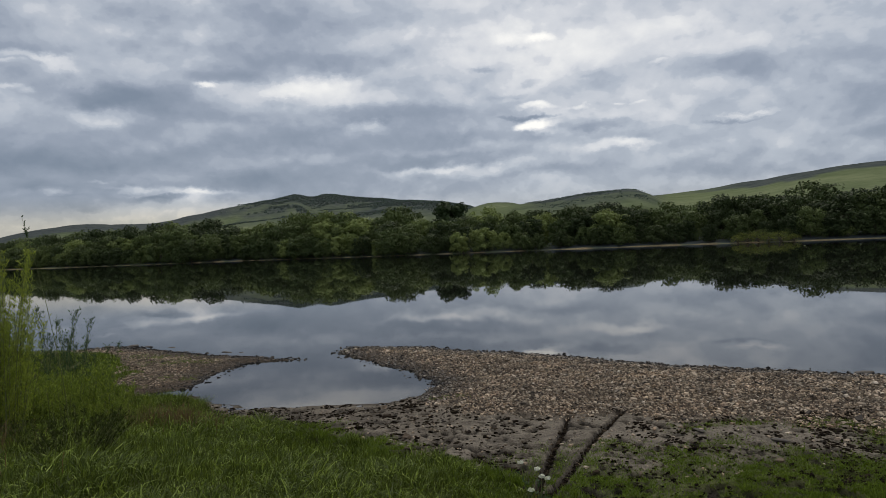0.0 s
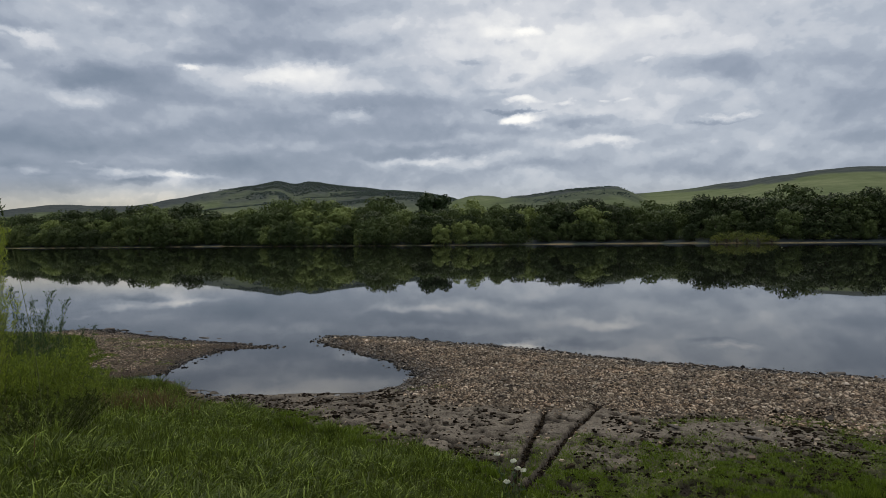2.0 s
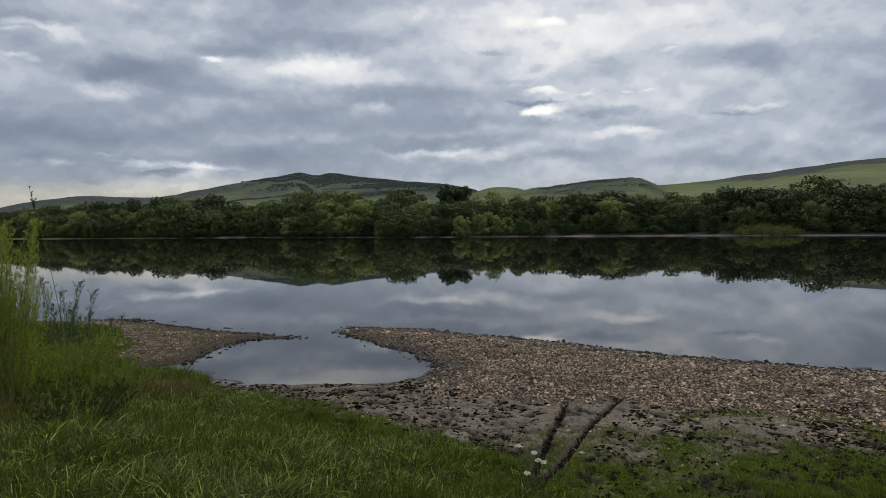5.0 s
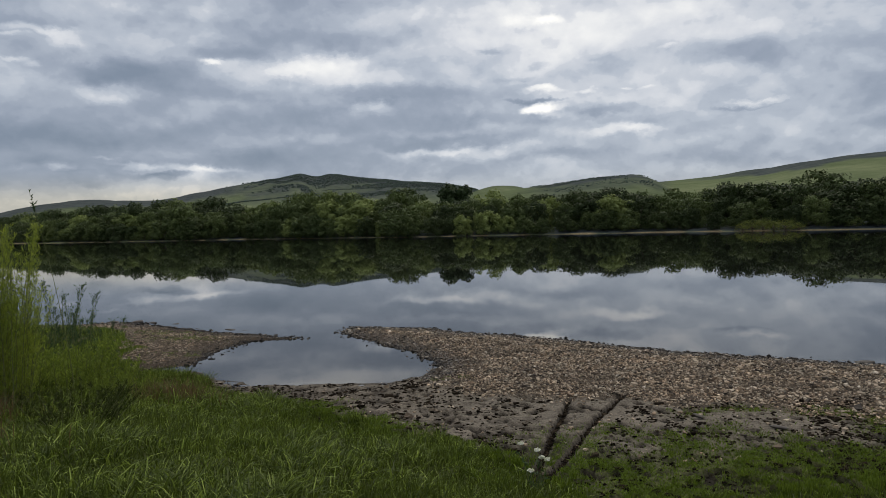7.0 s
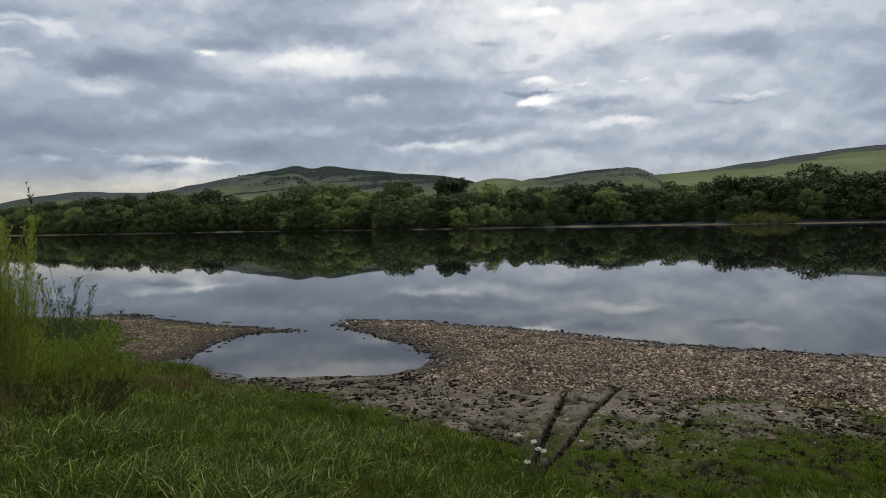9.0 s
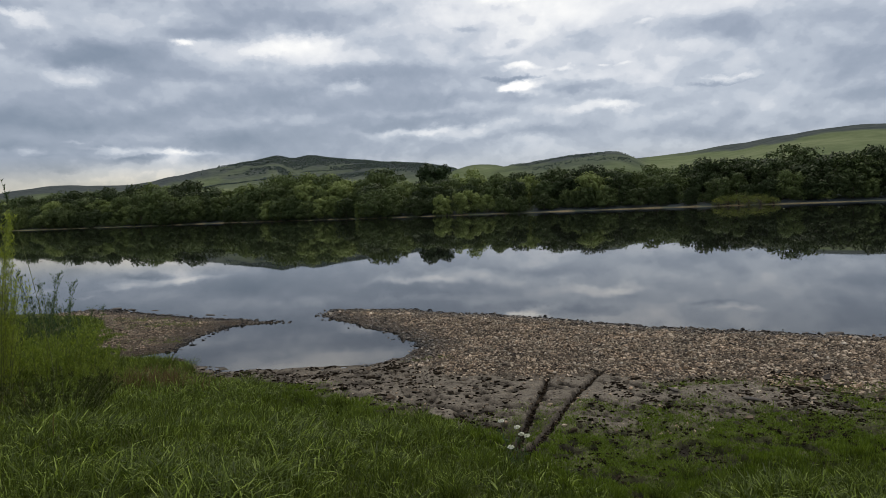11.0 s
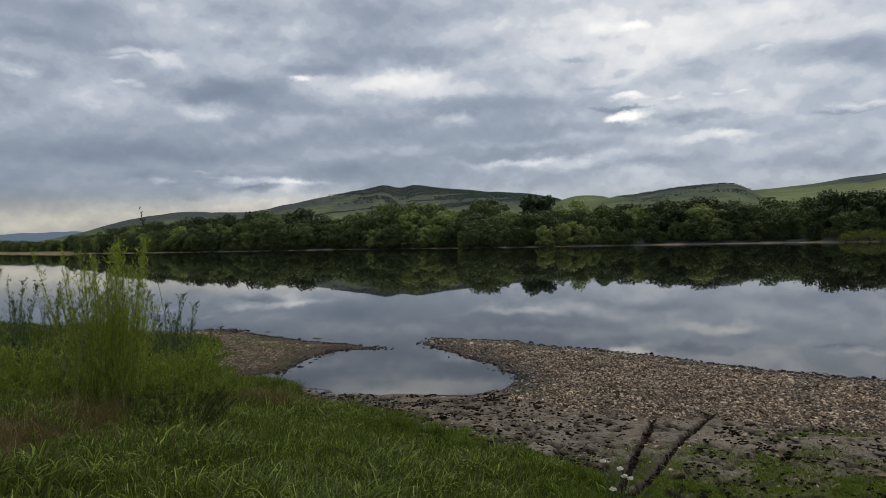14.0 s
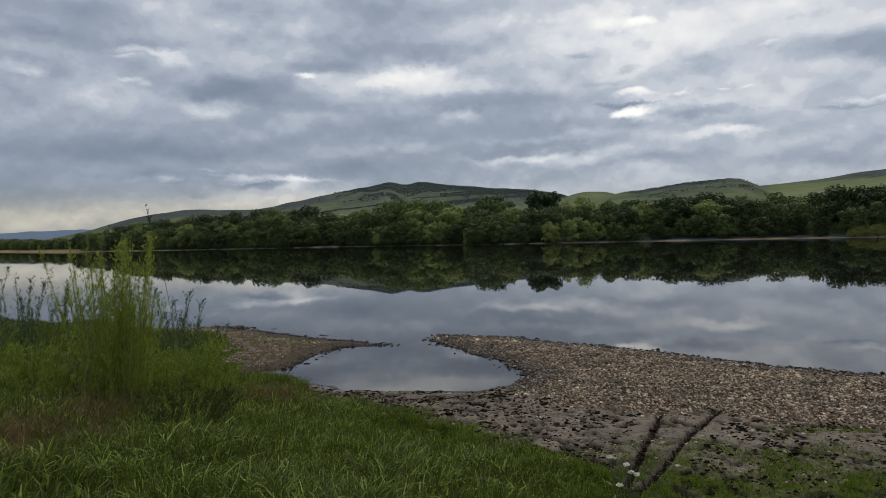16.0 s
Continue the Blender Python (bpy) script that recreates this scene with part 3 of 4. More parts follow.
        z = z + np.where(mud, 0.014 * lump * (vnoise(x, y, 9.0) - 0.5) + 0.014 * lump * (vnoise(x, y, 19.0) - 0.5), 0)
        # hollows, prints and ruts are sunk and also darkened through the third zone
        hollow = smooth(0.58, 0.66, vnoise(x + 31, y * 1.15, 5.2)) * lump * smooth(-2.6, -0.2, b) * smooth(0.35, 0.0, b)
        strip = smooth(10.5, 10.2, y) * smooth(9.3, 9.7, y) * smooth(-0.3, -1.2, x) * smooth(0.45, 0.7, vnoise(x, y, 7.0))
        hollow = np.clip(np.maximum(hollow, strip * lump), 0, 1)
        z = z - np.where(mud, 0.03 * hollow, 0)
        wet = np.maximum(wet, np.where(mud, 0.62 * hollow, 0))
        k = np.where(near & (b < 0.5) & (y > 4.5) & (y < 11) & (x > -4.5) & (x < 8.6))[0]
        if len(k):
            dz, dw = np.zeros(len(k)), np.zeros(len(k))
            for px, py, rad, sq, ang in PRINTS:
                near_k = np.abs(x[k] - px) + np.abs(y[k] - py) < 0.4
                if near_k.any():
                    ux, uy = x[k][near_k] - px, y[k][near_k] - py
                    ca, sa = math.cos(ang), math.sin(ang)
                    q = np.hypot(ux * ca + uy * sa, (uy * ca - ux * sa) / sq) / rad
                    dz[near_k] = np.minimum(dz[near_k], -0.045 * smooth(1.05, 0.75, q)) + 0.008 * np.exp(-((q - 1.3) / 0.2) ** 2)
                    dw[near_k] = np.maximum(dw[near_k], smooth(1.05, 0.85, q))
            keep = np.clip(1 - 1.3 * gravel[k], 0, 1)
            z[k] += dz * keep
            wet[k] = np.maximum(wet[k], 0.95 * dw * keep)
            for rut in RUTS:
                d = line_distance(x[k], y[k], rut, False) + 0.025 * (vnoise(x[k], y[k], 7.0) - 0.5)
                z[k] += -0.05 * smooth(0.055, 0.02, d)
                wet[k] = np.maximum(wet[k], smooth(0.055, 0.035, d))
                green[k] *= smooth(0.04, 0.09, d)
    scrub = smooth(0.45, 0.52, vnoise(x, y * 0.6, 0.0045) * 0.6 + vnoise(x, y, 0.017) * 0.4)
    crumble = 0.16 * (vnoise(x, y, 0.012) - 0.5) + 0.12 * (vnoise(x, y, 0.035) - 0.5)
    rel = hill / np.maximum(1, r * np.maximum(ridge, 1e-12) ** 0.125) + crumble
    belt = smooth(0.0, 0.13, rel - np.interp(az, [-21, -17, -13.5, -6, 4, 7], [1.12, 0.98, 0.84, 0.82, 0.90, 1.05])) * smooth(1400, 1700, r)
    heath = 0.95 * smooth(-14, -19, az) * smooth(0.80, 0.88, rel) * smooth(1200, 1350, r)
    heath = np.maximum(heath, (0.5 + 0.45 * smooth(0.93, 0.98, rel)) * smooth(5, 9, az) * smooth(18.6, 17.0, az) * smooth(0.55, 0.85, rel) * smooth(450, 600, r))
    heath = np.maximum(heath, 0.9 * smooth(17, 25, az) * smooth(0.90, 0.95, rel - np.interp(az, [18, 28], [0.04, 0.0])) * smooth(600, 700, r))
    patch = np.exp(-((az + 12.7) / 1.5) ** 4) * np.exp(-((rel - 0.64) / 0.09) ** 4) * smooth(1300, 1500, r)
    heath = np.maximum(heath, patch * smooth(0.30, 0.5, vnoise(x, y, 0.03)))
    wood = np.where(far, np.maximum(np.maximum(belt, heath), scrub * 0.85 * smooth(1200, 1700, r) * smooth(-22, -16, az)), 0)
    # greyer ground colour far out stands for haze and cloud shadow
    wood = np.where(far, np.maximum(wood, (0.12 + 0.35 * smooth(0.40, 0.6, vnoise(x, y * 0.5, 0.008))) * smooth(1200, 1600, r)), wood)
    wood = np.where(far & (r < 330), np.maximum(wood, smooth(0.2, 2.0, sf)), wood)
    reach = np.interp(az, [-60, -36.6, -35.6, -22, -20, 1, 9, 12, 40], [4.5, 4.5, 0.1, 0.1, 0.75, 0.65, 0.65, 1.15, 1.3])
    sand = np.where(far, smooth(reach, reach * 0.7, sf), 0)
    haze_blue = np.where(far, smooth(3300, 3800, r), 0)
    zone = np.stack([np.where(far, sand, gravel), np.where(far, wood, green), np.where(far, haze_blue, wet)], -1)
    return z, zone, s, b, far


def height_at(x, y):
    return float(land(x, y)[0][0])


def mesh_from(name, verts, faces, mats, smooth_shade=False, index=None):
    me = bpy.data.meshes.new(name)
    me.from_pydata(verts, [], faces)
    for mm in mats:
        me.materials.append(mm)
    if index is not None:
        me.polygons.foreach_set("material_index", index)
    if smooth_shade:
        me.polygons.foreach_set("use_smooth", np.ones(len(me.polygons), bool))
    me.update()
    return me


def build_ground():
    azs = np.radians(np.concatenate([np.linspace(-180, -56, 40)[:-1], np.linspace(-56, 50, 490), np.linspace(50, 180, 42)[1:-1]]))
    rs = np.concatenate([np.linspace(0.6, 4.4, 26)[:-1], np.arange(4.4, 11.5, 0.042), np.arange(11.5, 19.5, 0.075)])
    far_r = [19.6]
    while far_r[-1] < 4850:
        far_r.append(far_r[-1] * (1.035 if far_r[-1] < 110 or far_r[-1] > 300 else 1.014))
    rs = np.concatenate([rs, far_r])
    A, R = np.meshgrid(azs, rs)
    x, y = (R * np.sin(A)).ravel(), (R * np.cos(A)).ravel()
    z, zone, s, b, far = land(x, y)
    x, y, z = np.append(x, 0.0), np.append(y, 0.0), np.append(z, land(0.0, 0.0)[0][0])
    zone = np.vstack([zone, [[0.0, 1.0, 0.0]]])
    n, m = len(azs), len(rs)
    idx = np.arange(m * n).reshape(m, n)
    a, bq = idx[:-1], idx[1:]
    quads = np.stack([a, np.roll(a, -1, 1), np.roll(bq, -1, 1), bq], -1).reshape(-1, 4)[:, ::-1]
    faces = quads.tolist() + [[int(idx[0, k]), int(idx[0, (k + 1) % n]), m * n] for k in range(n)]
    slot = np.zeros(len(faces), np.int32)
    slot[:len(quads)] = (np.repeat(rs[:-1], n) > 95).astype(np.int32)
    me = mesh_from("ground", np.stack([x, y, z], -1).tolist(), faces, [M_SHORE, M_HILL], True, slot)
    att = me.attributes.new("zone", "FLOAT_COLOR", "POINT")
    att.data.foreach_set("color", np.hstack([zone, np.ones((len(zone), 1))]).astype(np.float32).ravel())
    return tagged(new("ground", me), "muddy gravel river shore, grassy bank and green hills", "ground", kind="structure")


ground = build_ground()


def build_river():
    me = mesh_from("river", [(-2500, -400, 0), (1500, -400, 0), (1500, 2500, 0), (-2500, 2500, 0)], [(0, 1, 2, 3)], [M_WATER])
    return tagged(new("river", me), "calm grey river reflecting clouds and trees", "river", kind="structure")


build_river()


def part(name, me, parent, label="", kind=""):
    ob = new(name, me)
    ob.parent = parent
    return tagged(ob, label, kind=kind)


# ---- leaves in bulk: every leaf is a folded four-cornered blade ----
def leaf_cloud(centres, axes, length, width, rs):
    """Verts and faces of pointed leaves at the centres, along the axes."""
    n = len(centres)
    axes = axes / np.linalg.norm(axes, axis=1, keepdims=True)
    side = np.cross(axes, rs.normal(size=(n, 3)))
    side /= np.linalg.norm(side, axis=1, keepdims=True)
    l, w = np.broadcast_to(length, n)[:, None], np.broadcast_to(width, n)[:, None]
    v = np.stack([centres - axes * l / 2, centres + side * w / 2, centres + axes * l / 2, centres - side * w / 2], 1).reshape(-1, 3)
    f = np.arange(n * 4).reshape(n, 4)
    return v, f


def tube(points, radii, sides=5):
    """Verts and faces of a bent, tapering stem."""
    pts = np.array(points, float)
    v, f = [], []
    for i, p in enumerate(pts):
        d = pts[min(i + 1, len(pts) - 1)] - pts[max(i - 1, 0)]
        d = d / np.linalg.norm(d)
        u = np.cross(d, (0.3, 1, 0.1) if abs(d[1]) < 0.9 else (1, 0, 0))
        u = u / np.linalg.norm(u)
        w = np.cross(d, u)
        for k in range(sides):
            a = 2 * math.pi * k / sides
            v.append(p + radii[i] * (math.cos(a) * u + math.sin(a) * w))
    for i in range(len(pts) - 1):
        for k in range(sides):
            f.append((i * sides + k, i * sides + (k + 1) % sides, (i + 1) * sides + (k + 1) % sides, (i + 1) * sides + k))
    return v, f


def join(pieces):
    verts, faces, off = [], [], 0
    for v, f in pieces:
        verts.extend(np.asarray(v).tolist())
        faces.extend([[int(i) + off for i in q] for q in f])
        off += len(v)
    return verts, faces


def build_tree(seed, high, wide, leaves, mat, name="willow_tree"):
    """Broad riverside tree: short forked trunk, limbs, and a crown of rounded boughs that hangs low."""
    rs = np.random.RandomState(seed)
    root = new(name)
    limbs = [tube([(0, 0, -0.3), (0.1, 0, high * 0.2), (0.15, 0.1, high * 0.42)], [0.26, 0.2, 0.15], 6)]
    lobes = []
    count = 30
    for k in range(count):
        u = (k + 0.5) / count
        hz = 0.10 + 0.78 * u
        ring = math.sqrt(max(0.05, 1 - (abs(hz - 0.40) / 0.66) ** 2.4))
        a = k * 2.399 + rs.uniform(-0.6, 0.6)
        rr = wide * 0.5 * ring * rs.uniform(0.50, 1.04)
        c = np.array([math.cos(a) * rr, math.sin(a) * rr, high * hz * rs.uniform(0.9, 1.06)])
        lobes.append((c, wide * rs.uniform(0.085, 0.21) * (1.1 - 0.2 * hz)))
        if k % 6 == 1:
            limbs.append(tube([(0.1, 0, high * 0.22), tuple(c * (0.5, 0.5, 0.7)), tuple(c)], [0.11, 0.07, 0.03], 4))
    lobes.append((np.array([rs.uniform(-0.1, 0.1) * wide, rs.uniform(-0.1, 0.1) * wide, high * 0.88]), wide * 0.20))
    cs, n1, n2 = [], [], []
    area = sum(rad * rad for c, rad in lobes)
    for c, rad in lobes:
        per = int(leaves * rad * rad / area)
        d = rs.normal(size=(per, 3))
        d /= np.linalg.norm(d, axis=1, keepdims=True)
        d[:, 2] = np.abs(d[:, 2]) * np.where(rs.rand(per) < 0.74, 1, -1)
        bulge = 1 + 0.30 * np.sin(4 * d[:, :1] + seed + 9 * rad) * np.sin(5 * d[:, 1:2] + 2 * seed) + 0.16 * np.sin(9 * d[:, 2:] + 7 * d[:, :1] + 5 * rad)
        cs.append(c + d * rad * rs.uniform(0.80, 1.08, (per, 1)) * bulge * (1, 1, 0.86))
        face = d + 0.34 * rs.normal(size=(per, 3))
        t = np.cross(face, rs.normal(size=(per, 3)))
        n1.append(t)
        n2.append(np.cross(face, t))
    cs, n1, n2 = np.concatenate(cs), np.concatenate(n1), np.concatenate(n2)
    cs[:, 2] = np.maximum(cs[:, 2], 0.1)
    n1 /= np.linalg.norm(n1, axis=1, keepdims=True)
    n2 /= np.linalg.norm(n2, axis=1, keepdims=True)
    n = len(cs)
    l, w = (rs.uniform(0.16, 0.34, n) * high / 9)[:, None], (rs.uniform(0.13, 0.25, n) * high / 9)[:, None]
    v = np.stack([cs - n1 * l - n2 * w, cs - n1 * l + n2 * w, cs + n1 * l], 1).reshape(-1, 3)
    vt, ft = join(limbs)
    part("trunk", mesh_from("trunk", vt, ft, [M_BARK], True), root)
    part("crown", mesh_from("crown", v.tolist(), np.arange(n * 3).reshape(n, 3).tolist(), [mat]), root)
    return root


def top_rise(az):
    """How far the crowns rise over the water, in degrees, by bearing."""
    return np.interp(az, [-42, -37, -36.4, -34, -30.1, -26.8, -24.5, -22.5, -20.8, -19.0, -17.3, -15.5, -14.4, -12.1, -9.3, -6.5, -5.1, -3.2, -1.1, 1.5, 3.5, 5.4, 7.1, 9.2, 11.5, 13.8, 16.1, 18.3, 20.4, 22.6, 24.6, 26.2, 27.6, 28.5, 29.8, 31.4, 33.5, 40],
                     [0.62, 0.62, 0.9, 1.2, 1.86, 2.05, 2.11, 2.44, 2.4, 2.43, 2.06, 2.19, 2.43, 2.68, 3.24, 2.86, 2.58, 2.98, 2.23, 2.41, 2.7, 2.52, 2.68, 2.4, 2.61, 2.77, 2.46, 2.25, 2.31, 2.63, 2.46, 2.57, 3.08, 3.18, 2.46, 2.75, 2.91, 2.91])


def along(line, step):
    pts = np.array(line, float)
    seg = np.hypot(*np.diff(pts, axis=0).T)
    cum = np.concatenate([[0], np.cumsum(seg)])
    d = np.arange(0, cum[-1], step)
    return np.stack([np.interp(d, cum, pts[:, 0]), np.interp(d, cum, pts[:, 1])], -1)


def build_far_trees():
    rs = np.random.RandomState(21)
    kinds = [build_tree(s, 9.0, w, 4400, M_TREE) for s, w in ((1, 8.5), (2, 9.6), (3, 7.4), (4, 8.8), (5, 10.4), (6, 9.0), (7, 8.0))]
    deep = [build_tree(s, 9.0, w, 4400, M_TREE_SHADED, "alder_tree") for s, w in ((31, 8.2), (32, 9.4), (33, 7.8), (34, 10.0))]
    for k in deep:
        tagged(k, "tree on the far river bank, its leaves coloured darker for shade", "tree", "trees along the far bank")
    for k in kinds:
        tagged(k, "broad green willow tree on the far river bank", "tree", "trees along the far bank")
    low = [build_tree(s, 9.0, w, 1500, mt, "waterside_bush") for s, w, mt in ((41, 13.0, M_TREE), (42, 15.0, M_TREE_SHADED), (43, 14.0, M_TREE_SHADED))]
    for k in low:
        tagged(k, "low leafy bush between the trees and the water", "bush", "bushes along the far bank")
    used = set()
    shore = [p for p in FAR_SHORE[2:16]][::-1]
    for inland, step, share in ((2.0, 3.4, 0.26), (2.6, 4.8, 0.55), (7.0, 6.2, 0.84), (13, 6.8, 1.0), (23, 8.0, 1.04)):
        for px, py in along(shore, step):
            px, py = px + rs.uniform(-1.2, 1.2), py + rs.uniform(-1.0, 1.0)
            r = math.hypot(px, py)
            az0 = math.degrees(math.atan2(px, py))
            ux, uy = 0.35, 0.94
            if az0 < -36.6 and (inland in (2.0, 2.6, 23) or rs.rand() < 0.35):
                continue
            sandy = 1.7 if az0 > 9 else (1.4 if -21 < az0 < -17 else 0.0)
            x, y = px + ux * (inland + sandy), py + uy * (inland + sandy) + rs.uniform(-0.6, 0.6)
            az, dist = math.degrees(math.atan2(x, y)), math.hypot(x, y)
            if az > 39 or az < -44:
                continue
            base = float(land(x, y, False)[0][0])
            want = 2.5 + dist * math.tan(radians(float(top_rise(az)))) - base
            h = max(2.2, want * share * rs.uniform(0.80, 1.06))
            if inland < 5:
                h *= rs.uniform(0.75, 1.15)
            # share of shade-coloured trees by bearing, most in the recess and the right bank
            shade = float(np.interp(az, [-40, -25, -23, -16.8, -16.3, -9, -3, 2, 8, 14, 22, 40], [0.35, 0.35, 0.5, 0.75, 0.0, 0.1, 0.25, 0.6, 0.35, 0.8, 1.0, 1.0]))
            stock = deep if rs.rand() < shade else kinds
            if inland == 2.0:
                stock = low
            k = rs.randint(len(stock))
            w = rs.uniform(0.85, 1.2)
            m = pose(x, y, base - 0.1, 0, 0, rs.uniform(0, 360)) @ Matrix.Diagonal((h / 9 * w, h / 9 * w, h / 9, 1))
            if stock[k].name in used:
                t = copy_thing(stock[k], m)
                t.scale = (h / 9 * w, h / 9 * w, h / 9)
            else:
                stock[k].matrix_basis = m
                used.add(stock[k].name)
    shrub = tagged(build_tree(51, 2.2, 3.6, 1500, M_SHRUB, "bank_shrub"), "low yellow-green shrub at the far waterline", "shrub", "shrubs at the far waterline")
    for i, (az, dist, sc) in enumerate(((23.4, 137, 0.7), (24.1, 136, 0.95), (24.9, 135, 1.0), (25.6, 134, 0.8), (26.4, 133, 0.9), (27.3, 132, 0.65), (1.4, 164, 0.8))):
        x, y = dist * math.sin(radians(az)), dist * math.cos(radians(az))
        while land(x, y, False)[2][0] < 0.5 or not land(x, y, False)[4][0]:
            x, y = x * 1.006, y * 1.006
        m = pose(x, y, float(land(x, y, False)[0][0]), 0, 0, 70 * i)
        t = shrub if i == 0 else copy_thing(shrub, m)
        t.matrix_basis = m
        t.scale = (sc * 1.2, sc * 1.2, sc)
    big = build_tree(9, 14.2, 12.5, 8000, M_TREE_DARK, "round_tree")
    tagged(big, "tall dark round tree above the willows", "tree")
    x, y = 1.35, 214.0
    big.matrix_basis = pose(x, y, float(land(x, y, False)[0][0]))


build_far_trees()


def build_far_woods():
    """Clumps of wood on the crests, scrub on the knoll and hedges between the fields."""
    rs = np.random.RandomState(8)
    az, r = rs.uniform(-20, 7, 22000), rs.uniform(1500, 2450, 22000)
    size = rs.uniform(1.2, 2.6, 22000)
    knoll_az, knoll_r = rs.uniform(5, 18.5, 9000), rs.uniform(520, 860, 9000)
    az, r, size = np.concatenate([az, knoll_az]), np.concatenate([r, knoll_r]), np.concatenate([size, rs.uniform(0.4, 0.9, 9000)])
    x, y = r * np.sin(np.radians(az)), r * np.cos(np.radians(az))
    z, zone, s, b, far = land(x, y, False)
    thick = np.where(r > 1200, smooth(0.7, 0.95, zone[:, 1]) * smooth(-20, -13, az) ** 2 * smooth(7, 3, az), 0.5 * smooth(0.35, 0.6, zone[:, 1]) * smooth(0.35, 0.65, vnoise(x, y, 0.03)))
    pick = far & (rs.rand(len(x)) < thick)
    x, y, z, size = x[pick], y[pick], z[pick], size[pick]
    for a0, r0, a1, r1, count, big in ((19.0, 640, 20.9, 610, 90, 1.3), (-18.5, 1480, -12.0, 1560, 150, 2.0), (-8.5, 1620, -3.0, 1560, 130, 2.0), (-10.8, 1780, -6.0, 1820, 110, 1.8), (-27.0, 1380, -20.0, 1420, 120, 1.7), (21.5, 690, 27.0, 650, 60, 1.0)):
        u = rs.rand(count)
        ha, hr = np.radians(a0 + (a1 - a0) * u), r0 + (r1 - r0) * u + rs.normal(0, 3, count)
        hx, hy = hr * np.sin(ha), hr * np.cos(ha)
        x, y, z = np.concatenate([x, hx]), np.concatenate([y, hy]), np.concatenate([z, land(hx, hy, False)[0]])
        size = np.concatenate([size, big * rs.uniform(0.6, 1.2, count)])
    n = 9
    d = rs.normal(size=(len(x), n, 3))
    d /= np.linalg.norm(d, axis=2, keepdims=True)
    d[..., 2] = np.abs(d[..., 2])
    t1 = np.cross(d, rs.normal(size=d.shape))
    t1 /= np.linalg.norm(t1, axis=2, keepdims=True)
    t2 = np.cross(d, t1)
    k = size[:, None, None]
    c = np.stack([x, y, z + size * 0.2], -1)[:, None] + d * k * (1, 1, 0.9)
    v = np.stack([c - t1 * k * 0.7, c + t1 * k * 0.5 + t2 * k * 0.7, c + t1 * k * 0.5 - t2 * k * 0.7], 2).reshape(-1, 3)
    me = mesh_from("hill_woods", v.tolist(), np.arange(len(v)).reshape(-1, 3).tolist(), [M_HAZY_WOODS])
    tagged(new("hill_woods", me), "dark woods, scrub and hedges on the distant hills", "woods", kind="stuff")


build_far_woods()

# ---- grass ----
def blades(xs, ys, zs, tall, wide, lean, rs, way=None):
    """Curved, tapering blades of three steps each."""
    n = len(xs)
    a = rs.uniform(0, 6.28, n) if way is None else way
    out = np.stack([np.cos(a), np.sin(a), np.zeros(n)], -1)
    face = rs.uniform(0, 2 * math.pi, n)
    side = np.stack([np.cos(face), np.sin(face), np.zeros(n)], -1)
    base = np.stack([xs, ys, zs], -1)
    rows = []
    for u, w in ((0.0, 1.0), (0.45, 0.85), (0.8, 0.5), (1.0, 0.0)):
        p = base + out * (lean * tall * u ** 1.8)[:, None] + np.stack([np.zeros(n), np.zeros(n), tall * (u - 0.5 * lean * u ** 3)], -1)
        if w:
            rows += [p - side * (wide * w / 2)[:, None], p + side * (wide * w / 2)[:, None]]
        else:
            rows.append(p)
    v = np.stack(rows, 1).reshape(-1, 3)
    o = (np.arange(n) * 7)[:, None]
    quads = np.concatenate([o + np.array([0, 1, 3, 2]), o + np.array([2, 3, 5, 4])])
    tris = o + np.array([4, 5, 6])
    return v.tolist(), quads.tolist() + tris.tolist()


def scatter(n, test, rs, x0, x1, y0, y1, fine=False):
    """Points in the plan where test lets them stand, with the ground's height there."""
    xs, ys, zs, bs = [], [], [], []
    have = 0
    while have < n:
        x, y = rs.uniform(x0, x1, 20000), rs.uniform(y0, y1, 20000)
        z, zone, s, b, far = land(x, y, fine)
        ok = test(x, y, s, b, zone) > rs.rand(len(x))
        if not ok.any():
            continue
        xs.append(x[ok]), ys.append(y[ok]), zs.append(z[ok] if fine else land(x[ok], y[ok])[0]), bs.append(b[ok])
        have += ok.sum()
    return [np.concatenate(q)[:n] for q in (xs, ys, zs, bs)]


def in_sight(x, y):
    az = np.degrees(np.arctan2(x, y))
    return (az > -47) & (az < 42) & (np.hypot(x, y) > 1.9)


DRY_SPOTS = [(-4.67, 6.34, 0.32), (-4.56, 6.5, 0.32), (-4.66, 5.95, 0.3), (-4.01, 4.48, 0.45), (-4.29, 4.86, 0.4), (-3.75, 9.03, 0.5), (-4.46, 5.32, 0.4)]


def dryness(x, y):
    d = np.zeros(np.shape(x))
    for px, py, r in DRY_SPOTS:
        d = np.maximum(d, np.exp(-((x - px) ** 2 + (y - py) ** 2) / (r * r)))
    return d * vnoise(x, y, 2.5)


